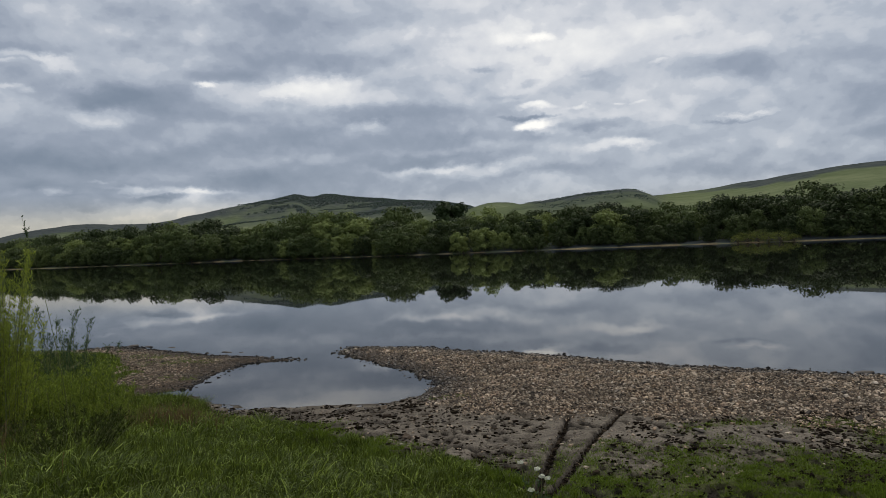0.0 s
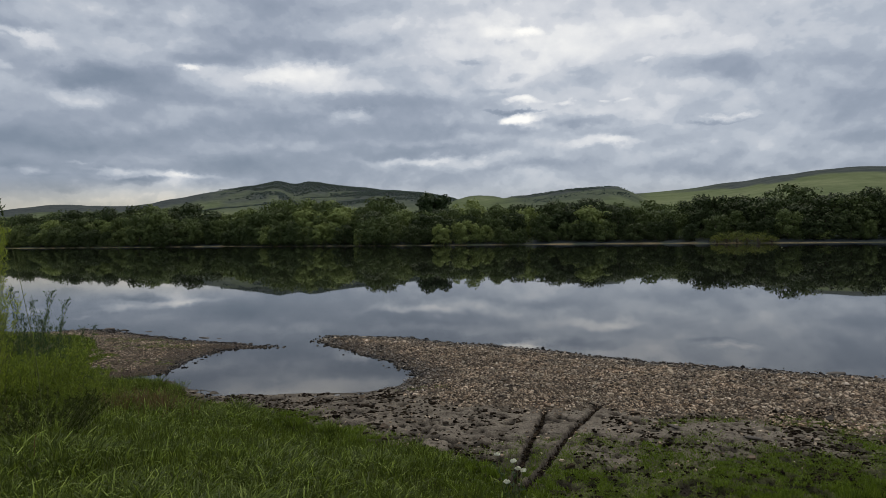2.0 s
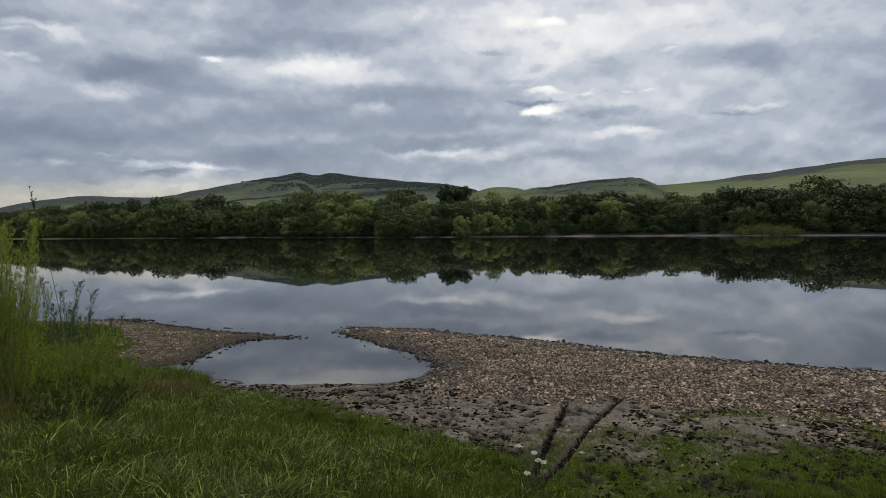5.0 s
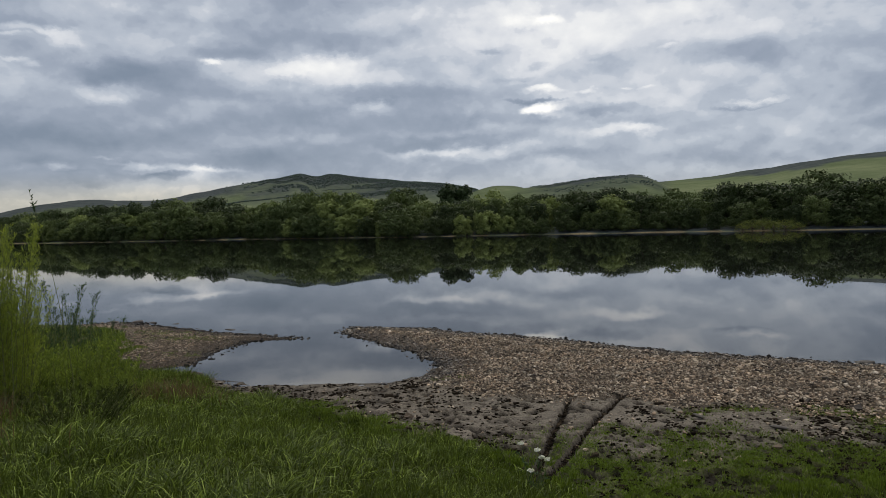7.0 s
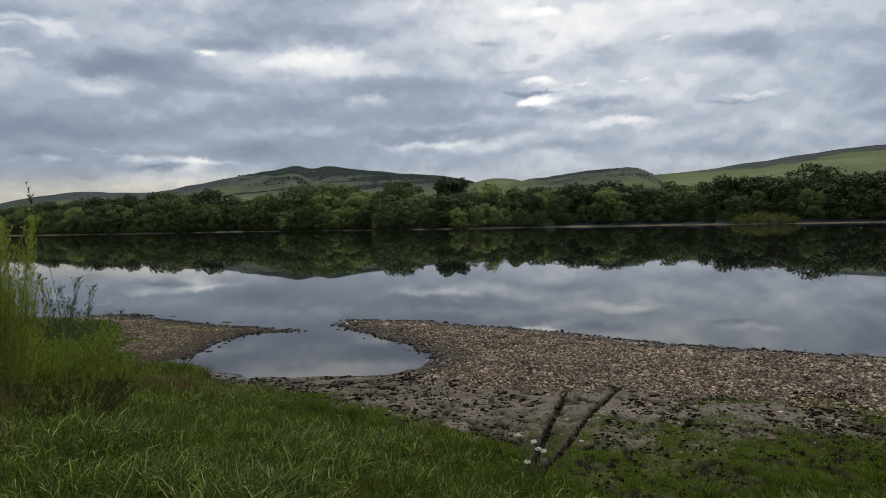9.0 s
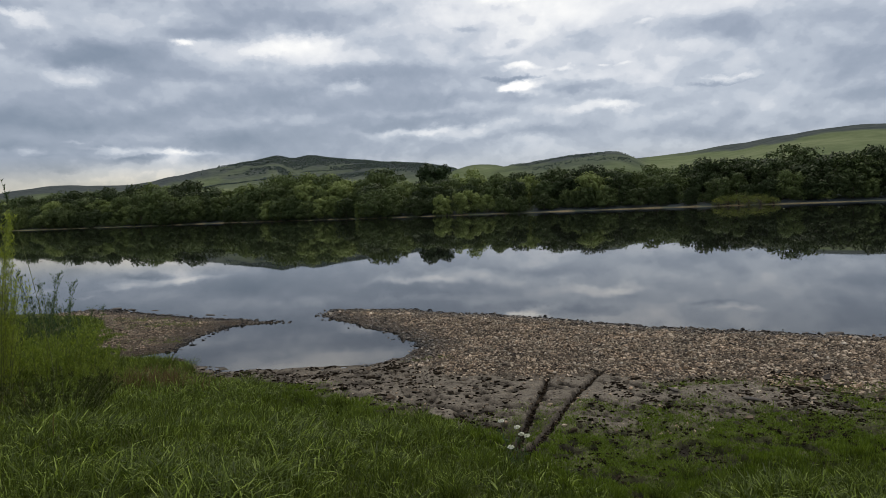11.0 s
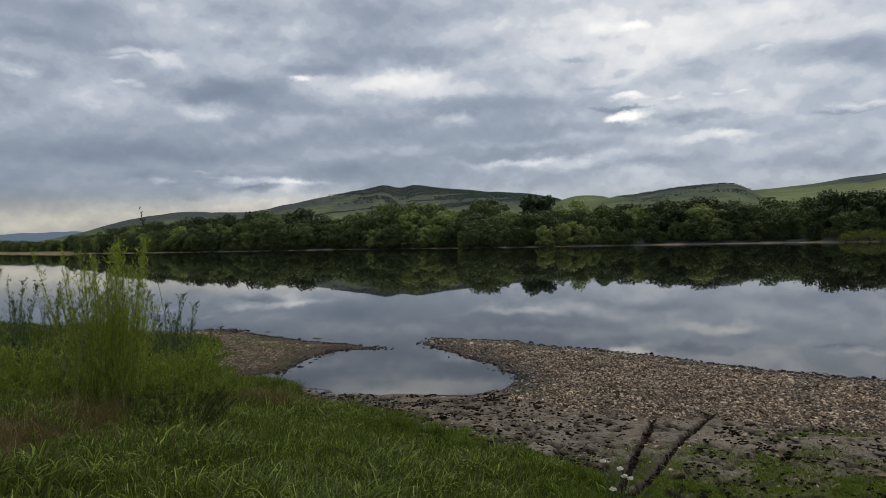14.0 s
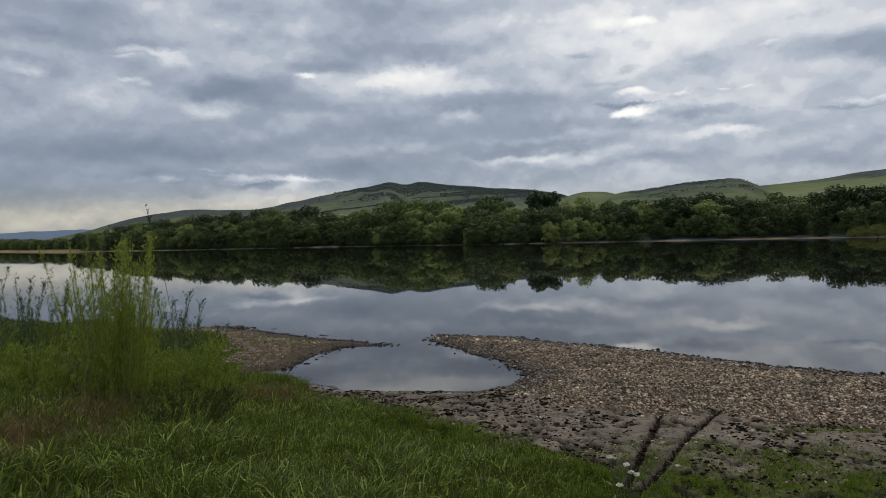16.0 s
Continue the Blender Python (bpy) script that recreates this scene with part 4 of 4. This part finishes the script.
def build_grass():
    rs = np.random.RandomState(31)
    near = lambda x, y, s, b, zone: np.where(b > -0.05, np.clip(9.0 / np.maximum(np.hypot(x, y), 2.2), 0.35, 1.6) / 1.6, 0) * np.where(in_sight(x, y), 1.0, 0.10) * (1 - 0.75 * np.clip(1.4 * dryness(x, y), 0, 1))
    x, y, z, b = scatter(12500, near, rs, -15, 12, -9, 18)
    # a fringe of taller tufts hangs over the edge of the bank
    edge = lambda x, y, s, b, zone: np.where((b > -0.12) & (b < 0.4) & in_sight(x, y) & (x < 0.6), 0.3 + 0.7 * smooth(0.4, 0.6, vnoise(x, y, 2.3)), 0)
    ex, ey, ez, eb = scatter(1300, edge, rs, -9, 0.6, 5.5, 17)
    x, y, z, b = np.concatenate([x, ex]), np.concatenate([y, ey]), np.concatenate([z, ez]), np.concatenate([b, eb + 0.35])
    per = 13
    tuft = vnoise(x, y, 1.6) * 0.6 + vnoise(x, y, 4.3) * 0.4
    size = (0.10 + 0.21 * tuft ** 1.3) * rs.uniform(0.55, 1.15, len(x)) * smooth(-0.35, 0.5, b) ** 0.5 * np.interp(np.hypot(x, y), [5, 9, 14], [1.0, 0.9, 0.65])
    n = len(x) * per
    a = rs.uniform(0, 6.28, n)
    r = 0.07 * np.sqrt(rs.rand(n))
    xs, ys, zs = np.repeat(x, per) + r * np.cos(a), np.repeat(y, per) + r * np.sin(a), np.repeat(z, per)
    v, f = blades(xs, ys, zs - 0.015, np.repeat(size, per) * rs.uniform(0.55, 1.2, n), rs.uniform(0.007, 0.017, n), rs.uniform(0.25, 1.35, n), rs, a + rs.normal(0, 0.7, n))
    tagged(new("bank_grass", mesh_from("bank_grass", v, f, [M_GRASS])), "tangled tall green grass on the river bank", "grass", kind="stuff")
    # short, dense growth between the tufts
    x, y, z, b = scatter(130000, lambda x, y, s, b, zone: near(x, y, s, b, zone) * in_sight(x, y), rs, -13, 9, 1.9, 16)
    n = len(x)
    a = rs.uniform(0, 6.28, n)
    side = np.stack([np.cos(a), np.sin(a), np.zeros(n)], -1) * rs.uniform(0.003, 0.007, n)[:, None]
    base = np.stack([x, y, z - 0.01], -1)
    tip = base + np.stack([rs.normal(0, 0.035, n), rs.normal(0, 0.035, n), rs.uniform(0.04, 0.16, n) * (0.5 + vnoise(x, y, 2.1))], -1)
    v = np.stack([base - side, base + side, tip], 1).reshape(-1, 3).tolist()
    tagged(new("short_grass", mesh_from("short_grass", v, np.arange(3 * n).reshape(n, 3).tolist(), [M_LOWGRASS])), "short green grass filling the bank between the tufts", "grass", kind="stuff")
    low = lambda x, y, s, b, zone: np.where(in_sight(x, y) & (b < 0.4) & (s > 0.2), zone[:, 1] * (1 - zone[:, 2]) * np.interp(np.hypot(x, y), [9, 12], [1.0, 0.3]) * (0.25 + 0.75 * smooth(0.35, 0.6, vnoise(x, y, 4.5) * 0.6 + vnoise(x, y, 10.0) * 0.4)), 0)
    x, y, z, b = scatter(105000, low, rs, -9, 10, 4.3, 17.5, True)
    n = len(x)
    a = rs.uniform(0, 6.28, n)
    side = np.stack([np.cos(a), np.sin(a), np.zeros(n)], -1) * rs.uniform(0.003, 0.008, n)[:, None]
    base = np.stack([x, y, z - 0.004], -1)
    tip = base + np.stack([rs.normal(0, 0.02, n), rs.normal(0, 0.02, n), rs.uniform(0.010, 0.040, n) * (1 + 1.4 * smooth(-0.5, 0.1, b))], -1)
    v = np.stack([base - side, base + side, tip], 1).reshape(-1, 3).tolist()
    f = np.arange(3 * n).reshape(n, 3).tolist()
    tagged(new("shore_sprouts", mesh_from("shore_sprouts", v, f, [M_SPROUT])), "short green sprouts creeping over the mud", "grass", kind="stuff")
    # small broad-leaved herbs between the blades
    herb = lambda x, y, s, b, zone: np.where((b > 0.1) & in_sight(x, y) & (np.hypot(x, y) > 5.0), smooth(0.45, 0.75, vnoise(x, y, 1.9)), 0)
    x, y, z, b = scatter(1300, herb, rs, -12, 8, 2.0, 13)
    n = len(x)
    up = z + rs.uniform(0.10, 0.34, n) * smooth(-0.2, 1.0, b)
    cs = np.repeat(np.stack([x, y, up], -1), 4, 0)
    turn = rs.uniform(0, 6.28, n)[:, None] + np.arange(4) * 1.57
    ax = np.stack([np.cos(turn), np.sin(turn), np.full(turn.shape, 0.35)], -1).reshape(-1, 3)
    v, f = leaf_cloud(cs + ax * 0.03, ax, rs.uniform(0.022, 0.042, 4 * n), rs.uniform(0.006, 0.013, 4 * n), rs)
    tagged(new("bank_herbs", mesh_from("bank_herbs", v.tolist(), f.tolist(), [M_SPROUT])), "small broad-leaved herbs among the bank grass", "herbs", kind="stuff")
    dry = lambda x, y, s, b, zone: np.where((b > 0) & in_sight(x, y), np.clip(dryness(x, y), 0, 1), 0)
    x, y, z, b = scatter(1700, dry, rs, -9, -1.5, 2, 12)
    v, f = blades(x, y, z - 0.01, rs.uniform(0.12, 0.42, len(x)), rs.uniform(0.004, 0.008, len(x)), rs.uniform(0.1, 0.8, len(x)), rs)
    tagged(new("dry_grass", mesh_from("dry_grass", v, f, [M_DRY])), "reddish dry stalks among the bank grass", "grass", kind="stuff")


build_grass()


# ---- tall plants on the bank ----
def build_shoots(name, seed, stems, spread, high, leaf_len, leaf_wide, per_stem, mat, splay, bare=0.25, twig=0.10, lean=0.14):
    """A clump of upright shoots: every stem is a part, its leaves another."""
    rs = np.random.RandomState(seed)
    root = new(name)
    for k in range(stems):
        a, rr = rs.uniform(0, 6.28), spread * math.sqrt(rs.rand())
        bx, by = rr * math.cos(a), rr * math.sin(a)
        h = high * (0.45 + 0.55 * rs.rand() ** 0.6)
        lx, ly = bx * splay + rs.uniform(-lean, lean) * h, by * splay + rs.uniform(-0.7, 0.7) * lean * h
        us = np.linspace(0, 1, 6)
        pts = np.stack([bx + lx * us ** 1.5, by + ly * us ** 1.5, -0.08 + h * us], -1)
        v, f = tube(pts, [0.005 * (1.15 - u) + 0.0012 for u in us], 4)
        stem = part("stem", mesh_from("stem", [tuple(q) for q in v], f, [M_STEM], True), root)
        tw = max(4, per_stem // 9)
        u0 = bare + (0.97 - bare) * rs.rand(tw)
        o = np.stack([np.interp(u0, us, pts[:, i]) for i in range(3)], -1)
        ang = rs.uniform(0, 6.28, tw)
        way = np.stack([np.cos(ang) * 0.55, np.sin(ang) * 0.55, np.full(tw, 0.85)], -1)
        long = twig * high * rs.uniform(0.5, 1.0, tw) * (1.1 - 0.6 * u0)
        q = rs.randint(tw, size=per_stem)
        top = rs.rand(per_stem) < 0.25
        w = rs.rand(per_stem)
        c = o[q] + way[q] * (long[q] * w)[:, None]
        ut = bare + (1 - bare) * rs.rand(per_stem)
        c[top] = np.stack([np.interp(ut[top], us, pts[:, i]) for i in range(3)], -1)
        d = rs.normal(size=(per_stem, 3)) * 0.8
        d[:, 2] = np.abs(d[:, 2]) + 0.55
        d /= np.linalg.norm(d, axis=1, keepdims=True)
        ll = leaf_len * rs.uniform(0.5, 1.1, per_stem)
        vv, ff = leaf_cloud(c + d * (ll * 0.5)[:, None], d, ll, leaf_wide * rs.uniform(0.7, 1.2, per_stem), rs)
        part("leaves", mesh_from("leaves", vv.tolist(), ff.tolist(), [mat]), stem)
    return root


def stand(ob, x, y, turn=0.0):
    ob.matrix_basis = pose(x, y, height_at(x, y), 0, 0, turn)
    return ob


stand(tagged(build_shoots("willow_bush", 3, 70, 0.37, 2.25, 0.062, 0.0088, 340, M_BUSH, 0.6, 0.12, 0.12, 0.10), "yellow-green young willow bush of upright shoots", "bush"), -5.2, 7.5)
lush = stand(tagged(build_shoots("bank_herb_clump", 9, 34, 0.42, 0.75, 0.075, 0.011, 120, M_LUSH, 0.5, 0.12, 0.2), "lush green clump of tall herbs in the bank grass", "plant", "herb clumps"), -5.0, 8.6)
for i, (x, y, sc) in enumerate([(-5.3, 9.4, 0.95), (-4.9, 9.7, 0.65), (-4.55, 8.5, 0.62), (-5.8, 9.8, 0.9), (-6.0, 7.2, 0.7), (-6.7, 8.0, 0.85), (-5.6, 8.3, 1.0), (-7.4, 8.0, 0.75), (-4.4, 9.3, 0.5)]):
    w = copy_thing(lush, pose(x, y, height_at(x, y), 0, 0, 47 * i))
    w.scale = (sc, sc, sc)
weed = tagged(build_shoots("mugwort_plant", 4, 7, 0.22, 1.05, 0.055, 0.009, 190, M_WEED, 0.8, 0.15, 0.20), "dark green mugwort stalks in the bank grass", "plant", "mugwort stalks")
stand(weed, -7.6, 12.9)
weed.scale = (1.4, 1.4, 1.4)
for i, (x, y, sc) in enumerate([(-7.1, 12.6, 1.2), (-8.0, 12.3, 1.35), (-6.6, 9.0, 1.25), (-8.6, 12.0, 0.95), (-10.2, 13.0, 1.15), (-9.4, 11.0, 1.25), (-11.6, 12.6, 1.25), (-12.6, 13.6, 1.2), (-7.4, 8.6, 1.1), (-8.2, 9.6, 1.15), (-6.3, 11.0, 1.1), (-5.6, 10.6, 1.0), (-6.9, 10.4, 1.2), (-6.1, 8.4, 1.15)]):
    w = copy_thing(weed, pose(x, y, height_at(x, y), 0, 0, 67 * i))
    w.scale = (sc, sc, sc)
# added clump whose dark leaves give the shadowed hollow in the bank
stand(tagged(build_shoots("dark_weed", 7, 40, 0.40, 0.42, 0.05, 0.009, 110, M_HOLLOW, 0.6, 0.05, 0.2), "low dark clump of weeds standing for a shadowed hollow in the grass", "plant"), -3.75, 6.5)
tall_stalk = stand(tagged(build_shoots("seed_stalk", 6, 1, 0.02, 2.75, 0.05, 0.012, 60, M_WEED, 0.5, 0.86, 0.03), "single tall thin stalk with a seed head", "plant", "seed stalks"), -4.52, 7.9)


x, y = -4.82, 6.39
second_stalk = copy_thing(tall_stalk, pose(x, y, height_at(x, y), 0, 0, 200))
second_stalk.scale = (0.9, 0.9, (2.81 - height_at(x, y)) / 2.58)


def build_flower(seed):
    rs = np.random.RandomState(seed)
    root = new("white_flower")
    spots = [(-0.13, 0.10, 0.43), (0.01, 0.03, 0.39), (0.04, -0.02, 0.34), (0.09, -0.01, 0.32), (-0.07, -0.14, 0.27)]
    for x, y, h in spots:
        v, f = tube([(x * 0.3, y * 0.3, -0.05), (x * 0.8, y * 0.8, h * 0.6), (x, y, h)], [0.004, 0.003, 0.002], 4)
        stem = part("stem", mesh_from("stem", [tuple(q) for q in v], f, [M_STEM], True), root)
        n = 90
        d = rs.normal(size=(n, 3)) * (1, 1, 0.45)
        d /= np.linalg.norm(d, axis=1, keepdims=True)
        c = np.array([x, y, h]) + d * rs.uniform(0.008, 0.029, (n, 1)) * (1, 1, 0.55)
        vv, ff = leaf_cloud(c, np.cross(d, rs.normal(size=(n, 3))), 0.022, 0.016, rs)
        part("flower_head", mesh_from("flower_head", vv.tolist(), ff.tolist(), [M_PETAL]), stem)
        m = 14
        u = rs.rand(m)
        c = np.stack([x * (0.3 + 0.6 * u), y * (0.3 + 0.6 * u), h * 0.8 * u], -1)
        d = rs.normal(size=(m, 3)) + (0, 0, 0.5)
        vv, ff = leaf_cloud(c + d * 0.02, d, 0.07, 0.018, rs)
        part("leaves", mesh_from("leaves", vv.tolist(), ff.tolist(), [M_WEED]), stem)
    return root


stand(tagged(build_flower(2), "small plant with round white flower heads", "flower"), 0.70, 5.95)


def build_tuft(name, seed, count, high, mat):
    rs = np.random.RandomState(seed)
    root = new(name)
    a, r = rs.uniform(0, 6.28, count), 0.10 * np.sqrt(rs.rand(count))
    v, f = blades(r * np.cos(a), r * np.sin(a), np.full(count, -0.03), high * rs.uniform(0.5, 1.0, count), rs.uniform(0.005, 0.01, count), rs.uniform(0.2, 0.8, count), rs)
    part("leaf_tuft", mesh_from("leaf_tuft", v, f, [mat]), root)
    return root


tuft = tagged(build_tuft("grass_tuft", 12, 160, 0.45, M_GRASS), "separate tuft of long grass blades", "grass tuft", "grass tufts")
stand(tuft, 0.07, 5.0)
for i, (x, y, sc) in enumerate([(2.7, 4.8, 0.8), (2.1, 5.5, 0.6), (3.4, 5.3, 0.7), (1.7, 5.0, 0.6), (-0.2, 7.2, 0.7), (-1.2, 8.0, 0.7), (3.9, 4.9, 0.9), (-2.6, 9.1, 0.8), (-3.9, 10.4, 0.9), (-4.4, 10.9, 0.8), (-4.7, 11.0, 0.7)]):
    t = copy_thing(tuft, pose(x, y, height_at(x, y), 0, 0, 51 * i))
    t.scale = (sc, sc, sc)


# ---- stones ----
def pebble(seed, subdivisions):
    rs = np.random.RandomState(seed)
    bm = bmesh.new()
    bmesh.ops.create_icosphere(bm, subdivisions=subdivisions, radius=1.0)
    sq = np.array([1.0, rs.uniform(0.65, 0.9), rs.uniform(0.38, 0.6)])
    for v in bm.verts:
        k = 1 + 0.28 * noise.noise(v.co * 1.3 + Vector((seed * 7.1, 0, 0)))
        v.co = Vector((v.co.x * sq[0] * k, v.co.y * sq[1] * k, v.co.z * sq[2] * k))
    bm.verts.ensure_lookup_table()
    v = np.array([q.co[:] for q in bm.verts])
    f = np.array([[q.index for q in p.verts] for p in bm.faces])
    bm.free()
    return v, f


def build_gravel():
    rs = np.random.RandomState(41)
    low = []
    for k in range(14):
        corners = np.array([(a, b, c) for a in (-1, 1) for b in (-1, 1) for c in (-1, 1)], float)
        corners = corners * (0.74, 0.50, 0.27) * rs.uniform(0.7, 1.25, (8, 3)) + rs.normal(0, 0.06, (8, 3))
        corners[1::2, :2] *= rs.uniform(0.6, 0.95)
        low.append((corners, np.array([(0, 1, 3, 2), (4, 6, 7, 5), (0, 4, 5, 1), (2, 3, 7, 6), (0, 2, 6, 4), (1, 5, 7, 3)])))
    rich = [mesh_from("stone", v.tolist(), f.tolist(), [M_STONE], True) for v, f in (pebble(s, 2) for s in range(20, 28))]
    dark_rocks = [mesh_from("rock", v.tolist(), f.tolist(), [M_WET_STONE], True) for v, f in (pebble(s, 2) for s in range(60, 64))]
    on_bar = lambda x, y, s, b, zone: np.where(in_sight(x, y) & (s > -0.35), np.clip(zone[:, 0] * 1.0 + 0.05 * (b < -0.2), 0, 1) * np.where(s < 0, 0.10, 1) * np.where(x < -3.2, 0.85, 1) * (b < 0.1), 0)
    x, y, z, b = scatter(60000, on_bar, rs, -10, 13, 6.5, 19)
    rim = lambda x, y, s, b, zone: np.where(in_sight(x, y) & (s > -0.30) & (s < 0.12) & ~((y < 12.2) & (x < -0.5) & (x > -5.2)), 0.25 + 0.75 * smooth(0.45, 0.7, vnoise(x, y, 2.0)), 0) * np.exp(-np.maximum(-s, 0) / 0.12)
    count = len(x)
    rx, ry, rz, rb = scatter(3400, rim, rs, -10, 13, 6.5, 19)
    x, y, z = np.concatenate([x, rx]), np.concatenate([y, ry]), np.concatenate([z, np.maximum(rz, -0.015)])
    near = np.argsort(np.hypot(x - 2.0, y - 8.6))
    size = np.exp(rs.normal(-4.12, 0.44, len(x)))
    size[count:] *= np.where((rx > -5.2) & (rx < 0.2) & (ry < 15.2), 1.3, 1.95)
    singles = set(near[:1400:5][:280].tolist())
    size[:count] *= np.where(x[:count] < -3.2, 0.75, 1.0)
    vs, fs, off = [], [], 0
    wv, wf, woff = [], [], 0
    for i in range(len(x)):
        turn = rs.uniform(0, 6.28)
        tip = rs.normal(0, 0.25, 2)
        rad = min(size[i], 0.085 if i < count else 0.058)
        if i in singles:
            ob = new("stone", rich[rs.randint(len(rich))])
            ob.parent = ground
            ob.matrix_basis = pose(x[i], y[i], z[i] + rad * 0.22, math.degrees(tip[0]), math.degrees(tip[1]), math.degrees(turn)) @ Matrix.Scale(rad * 0.95, 4)
            continue
        v, f = low[rs.randint(len(low))]
        c, sn = math.cos(turn), math.sin(turn)
        q = v * rad
        q = np.stack([q[:, 0] * c - q[:, 1] * sn, q[:, 0] * sn + q[:, 1] * c, q[:, 2] + q[:, 0] * tip[0] + q[:, 1] * tip[1]], -1)
        if i >= count:
            wv.append(q + (x[i], y[i], z[i] + rad * 0.25))
            wf.append(f + woff)
            woff += len(v)
            continue
        vs.append(q + (x[i], y[i], z[i] + rad * 0.22))
        fs.append(f + off)
        off += len(v)
    part("gravel", mesh_from("gravel", np.concatenate(vs).tolist(), np.concatenate(fs).tolist(), [M_GRAVEL], False), ground, "bed of brown and grey river pebbles", "stuff")
    part("wet_stones", mesh_from("wet_stones", np.concatenate(wv).tolist(), np.concatenate(wf).tolist(), [M_WET_STONE], False), ground, "dark wet stones along the waterline", "stuff")
    for i, (px, py, rad) in enumerate([(6.95, 11.45, 0.15), (6.7, 11.6, 0.09), (4.9, 12.55, 0.09), (5.05, 12.45, 0.07), (-5.6, 16.9, 0.14), (-5.2, 16.8, 0.10), (-9.6, 18.9, 0.16), (-8.9, 18.8, 0.22), (-8.4, 18.6, 0.15), (-7.6, 18.2, 0.12), (-3.0, 16.3, 0.06), (-3.3, 15.9, 0.05), (2.9, 8.0, 0.07), (3.6, 7.5, 0.08)]):
        ob = tagged(new("rock", dark_rocks[i % len(dark_rocks)]), "dark wet rock at the water's edge", "rock", "rocks at the waterline")
        ob.matrix_basis = pose(px, py, max(height_at(px, py), -0.03) + rad * 0.1, 5, -6, 40 * i) @ Matrix.Diagonal((rad * 1.3, rad * 0.9, rad * 0.55, 1))


build_gravel()


def build_clods():
    """Near-black crumbs that draw the dark prints and ruts in the mud between the grass and the gravel."""
    rs = np.random.RandomState(77)
    test = lambda x, y, s, b, zone: np.where(in_sight(x, y) & (s > 0.1) & (b < 0.25) & (zone[:, 0] < 0.4), 0.05 + 0.8 * smooth(0.54, 0.66, vnoise(x, y, 6.0) * 0.5 + vnoise(x, y, 13.0) * 0.5) + 0.4 * smooth(0.45, 0.7, zone[:, 2]) + 0.5 * smooth(9.5, 9.9, y) * smooth(0.0, -0.8, x) * smooth(0.4, 0.6, vnoise(x, y, 5.0)), 0)
    x, y, z, b = scatter(7500, test, rs, -4.5, 9, 4.6, 10.8, True)
    clear = np.min([line_distance(x, y, rut, False) for rut in RUTS], axis=0) > 0.22
    x, y = np.where(clear, x, x + 3.0), np.where(clear, y, y - 0.1)
    z = np.where(clear, z, land(x, y)[0])
    # crumbs strewn along each rut to draw its dark line
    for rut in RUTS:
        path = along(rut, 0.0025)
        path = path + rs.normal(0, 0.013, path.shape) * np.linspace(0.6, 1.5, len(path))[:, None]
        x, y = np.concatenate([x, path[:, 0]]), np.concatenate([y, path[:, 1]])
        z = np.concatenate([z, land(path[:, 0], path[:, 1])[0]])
    box = np.array([(a, b, c) for a in (-1, 1) for b in (-1, 1) for c in (-1, 1)], float)
    sides = np.array([(0, 1, 3, 2), (4, 6, 7, 5), (0, 4, 5, 1), (2, 3, 7, 6), (0, 2, 6, 4), (1, 5, 7, 3)])
    n = len(x)
    rad = np.exp(rs.normal(-4.2, 0.44, n))
    rad[7500:] *= 0.9
    turn = rs.normal(0, 0.7, n)
    turn[7500:] = rs.uniform(0, 6.28, n - 7500)
    q = box[None] * rs.uniform(0.45, 1.1, (n, 8, 3)) * (1.15, 0.62, 0.34) * rad[:, None, None]
    q[:, 1::2, :2] *= 0.7
    c, sn = np.cos(turn)[:, None], np.sin(turn)[:, None]
    vs = np.stack([q[..., 0] * c - q[..., 1] * sn, q[..., 0] * sn + q[..., 1] * c, q[..., 2]], -1) + np.stack([x, y, z + 0.006], -1)[:, None]
    vs = [vs.reshape(-1, 3)]
    fs = [(sides[None] + 8 * np.arange(n)[:, None, None]).reshape(-1, 4)]
    part("mud_clods", mesh_from("mud_clods", np.concatenate(vs).tolist(), np.concatenate(fs).tolist(), [M_CLOD], False), ground, "near-black mud crumbs drawing the dark prints and ruts", "stuff")


build_clods()
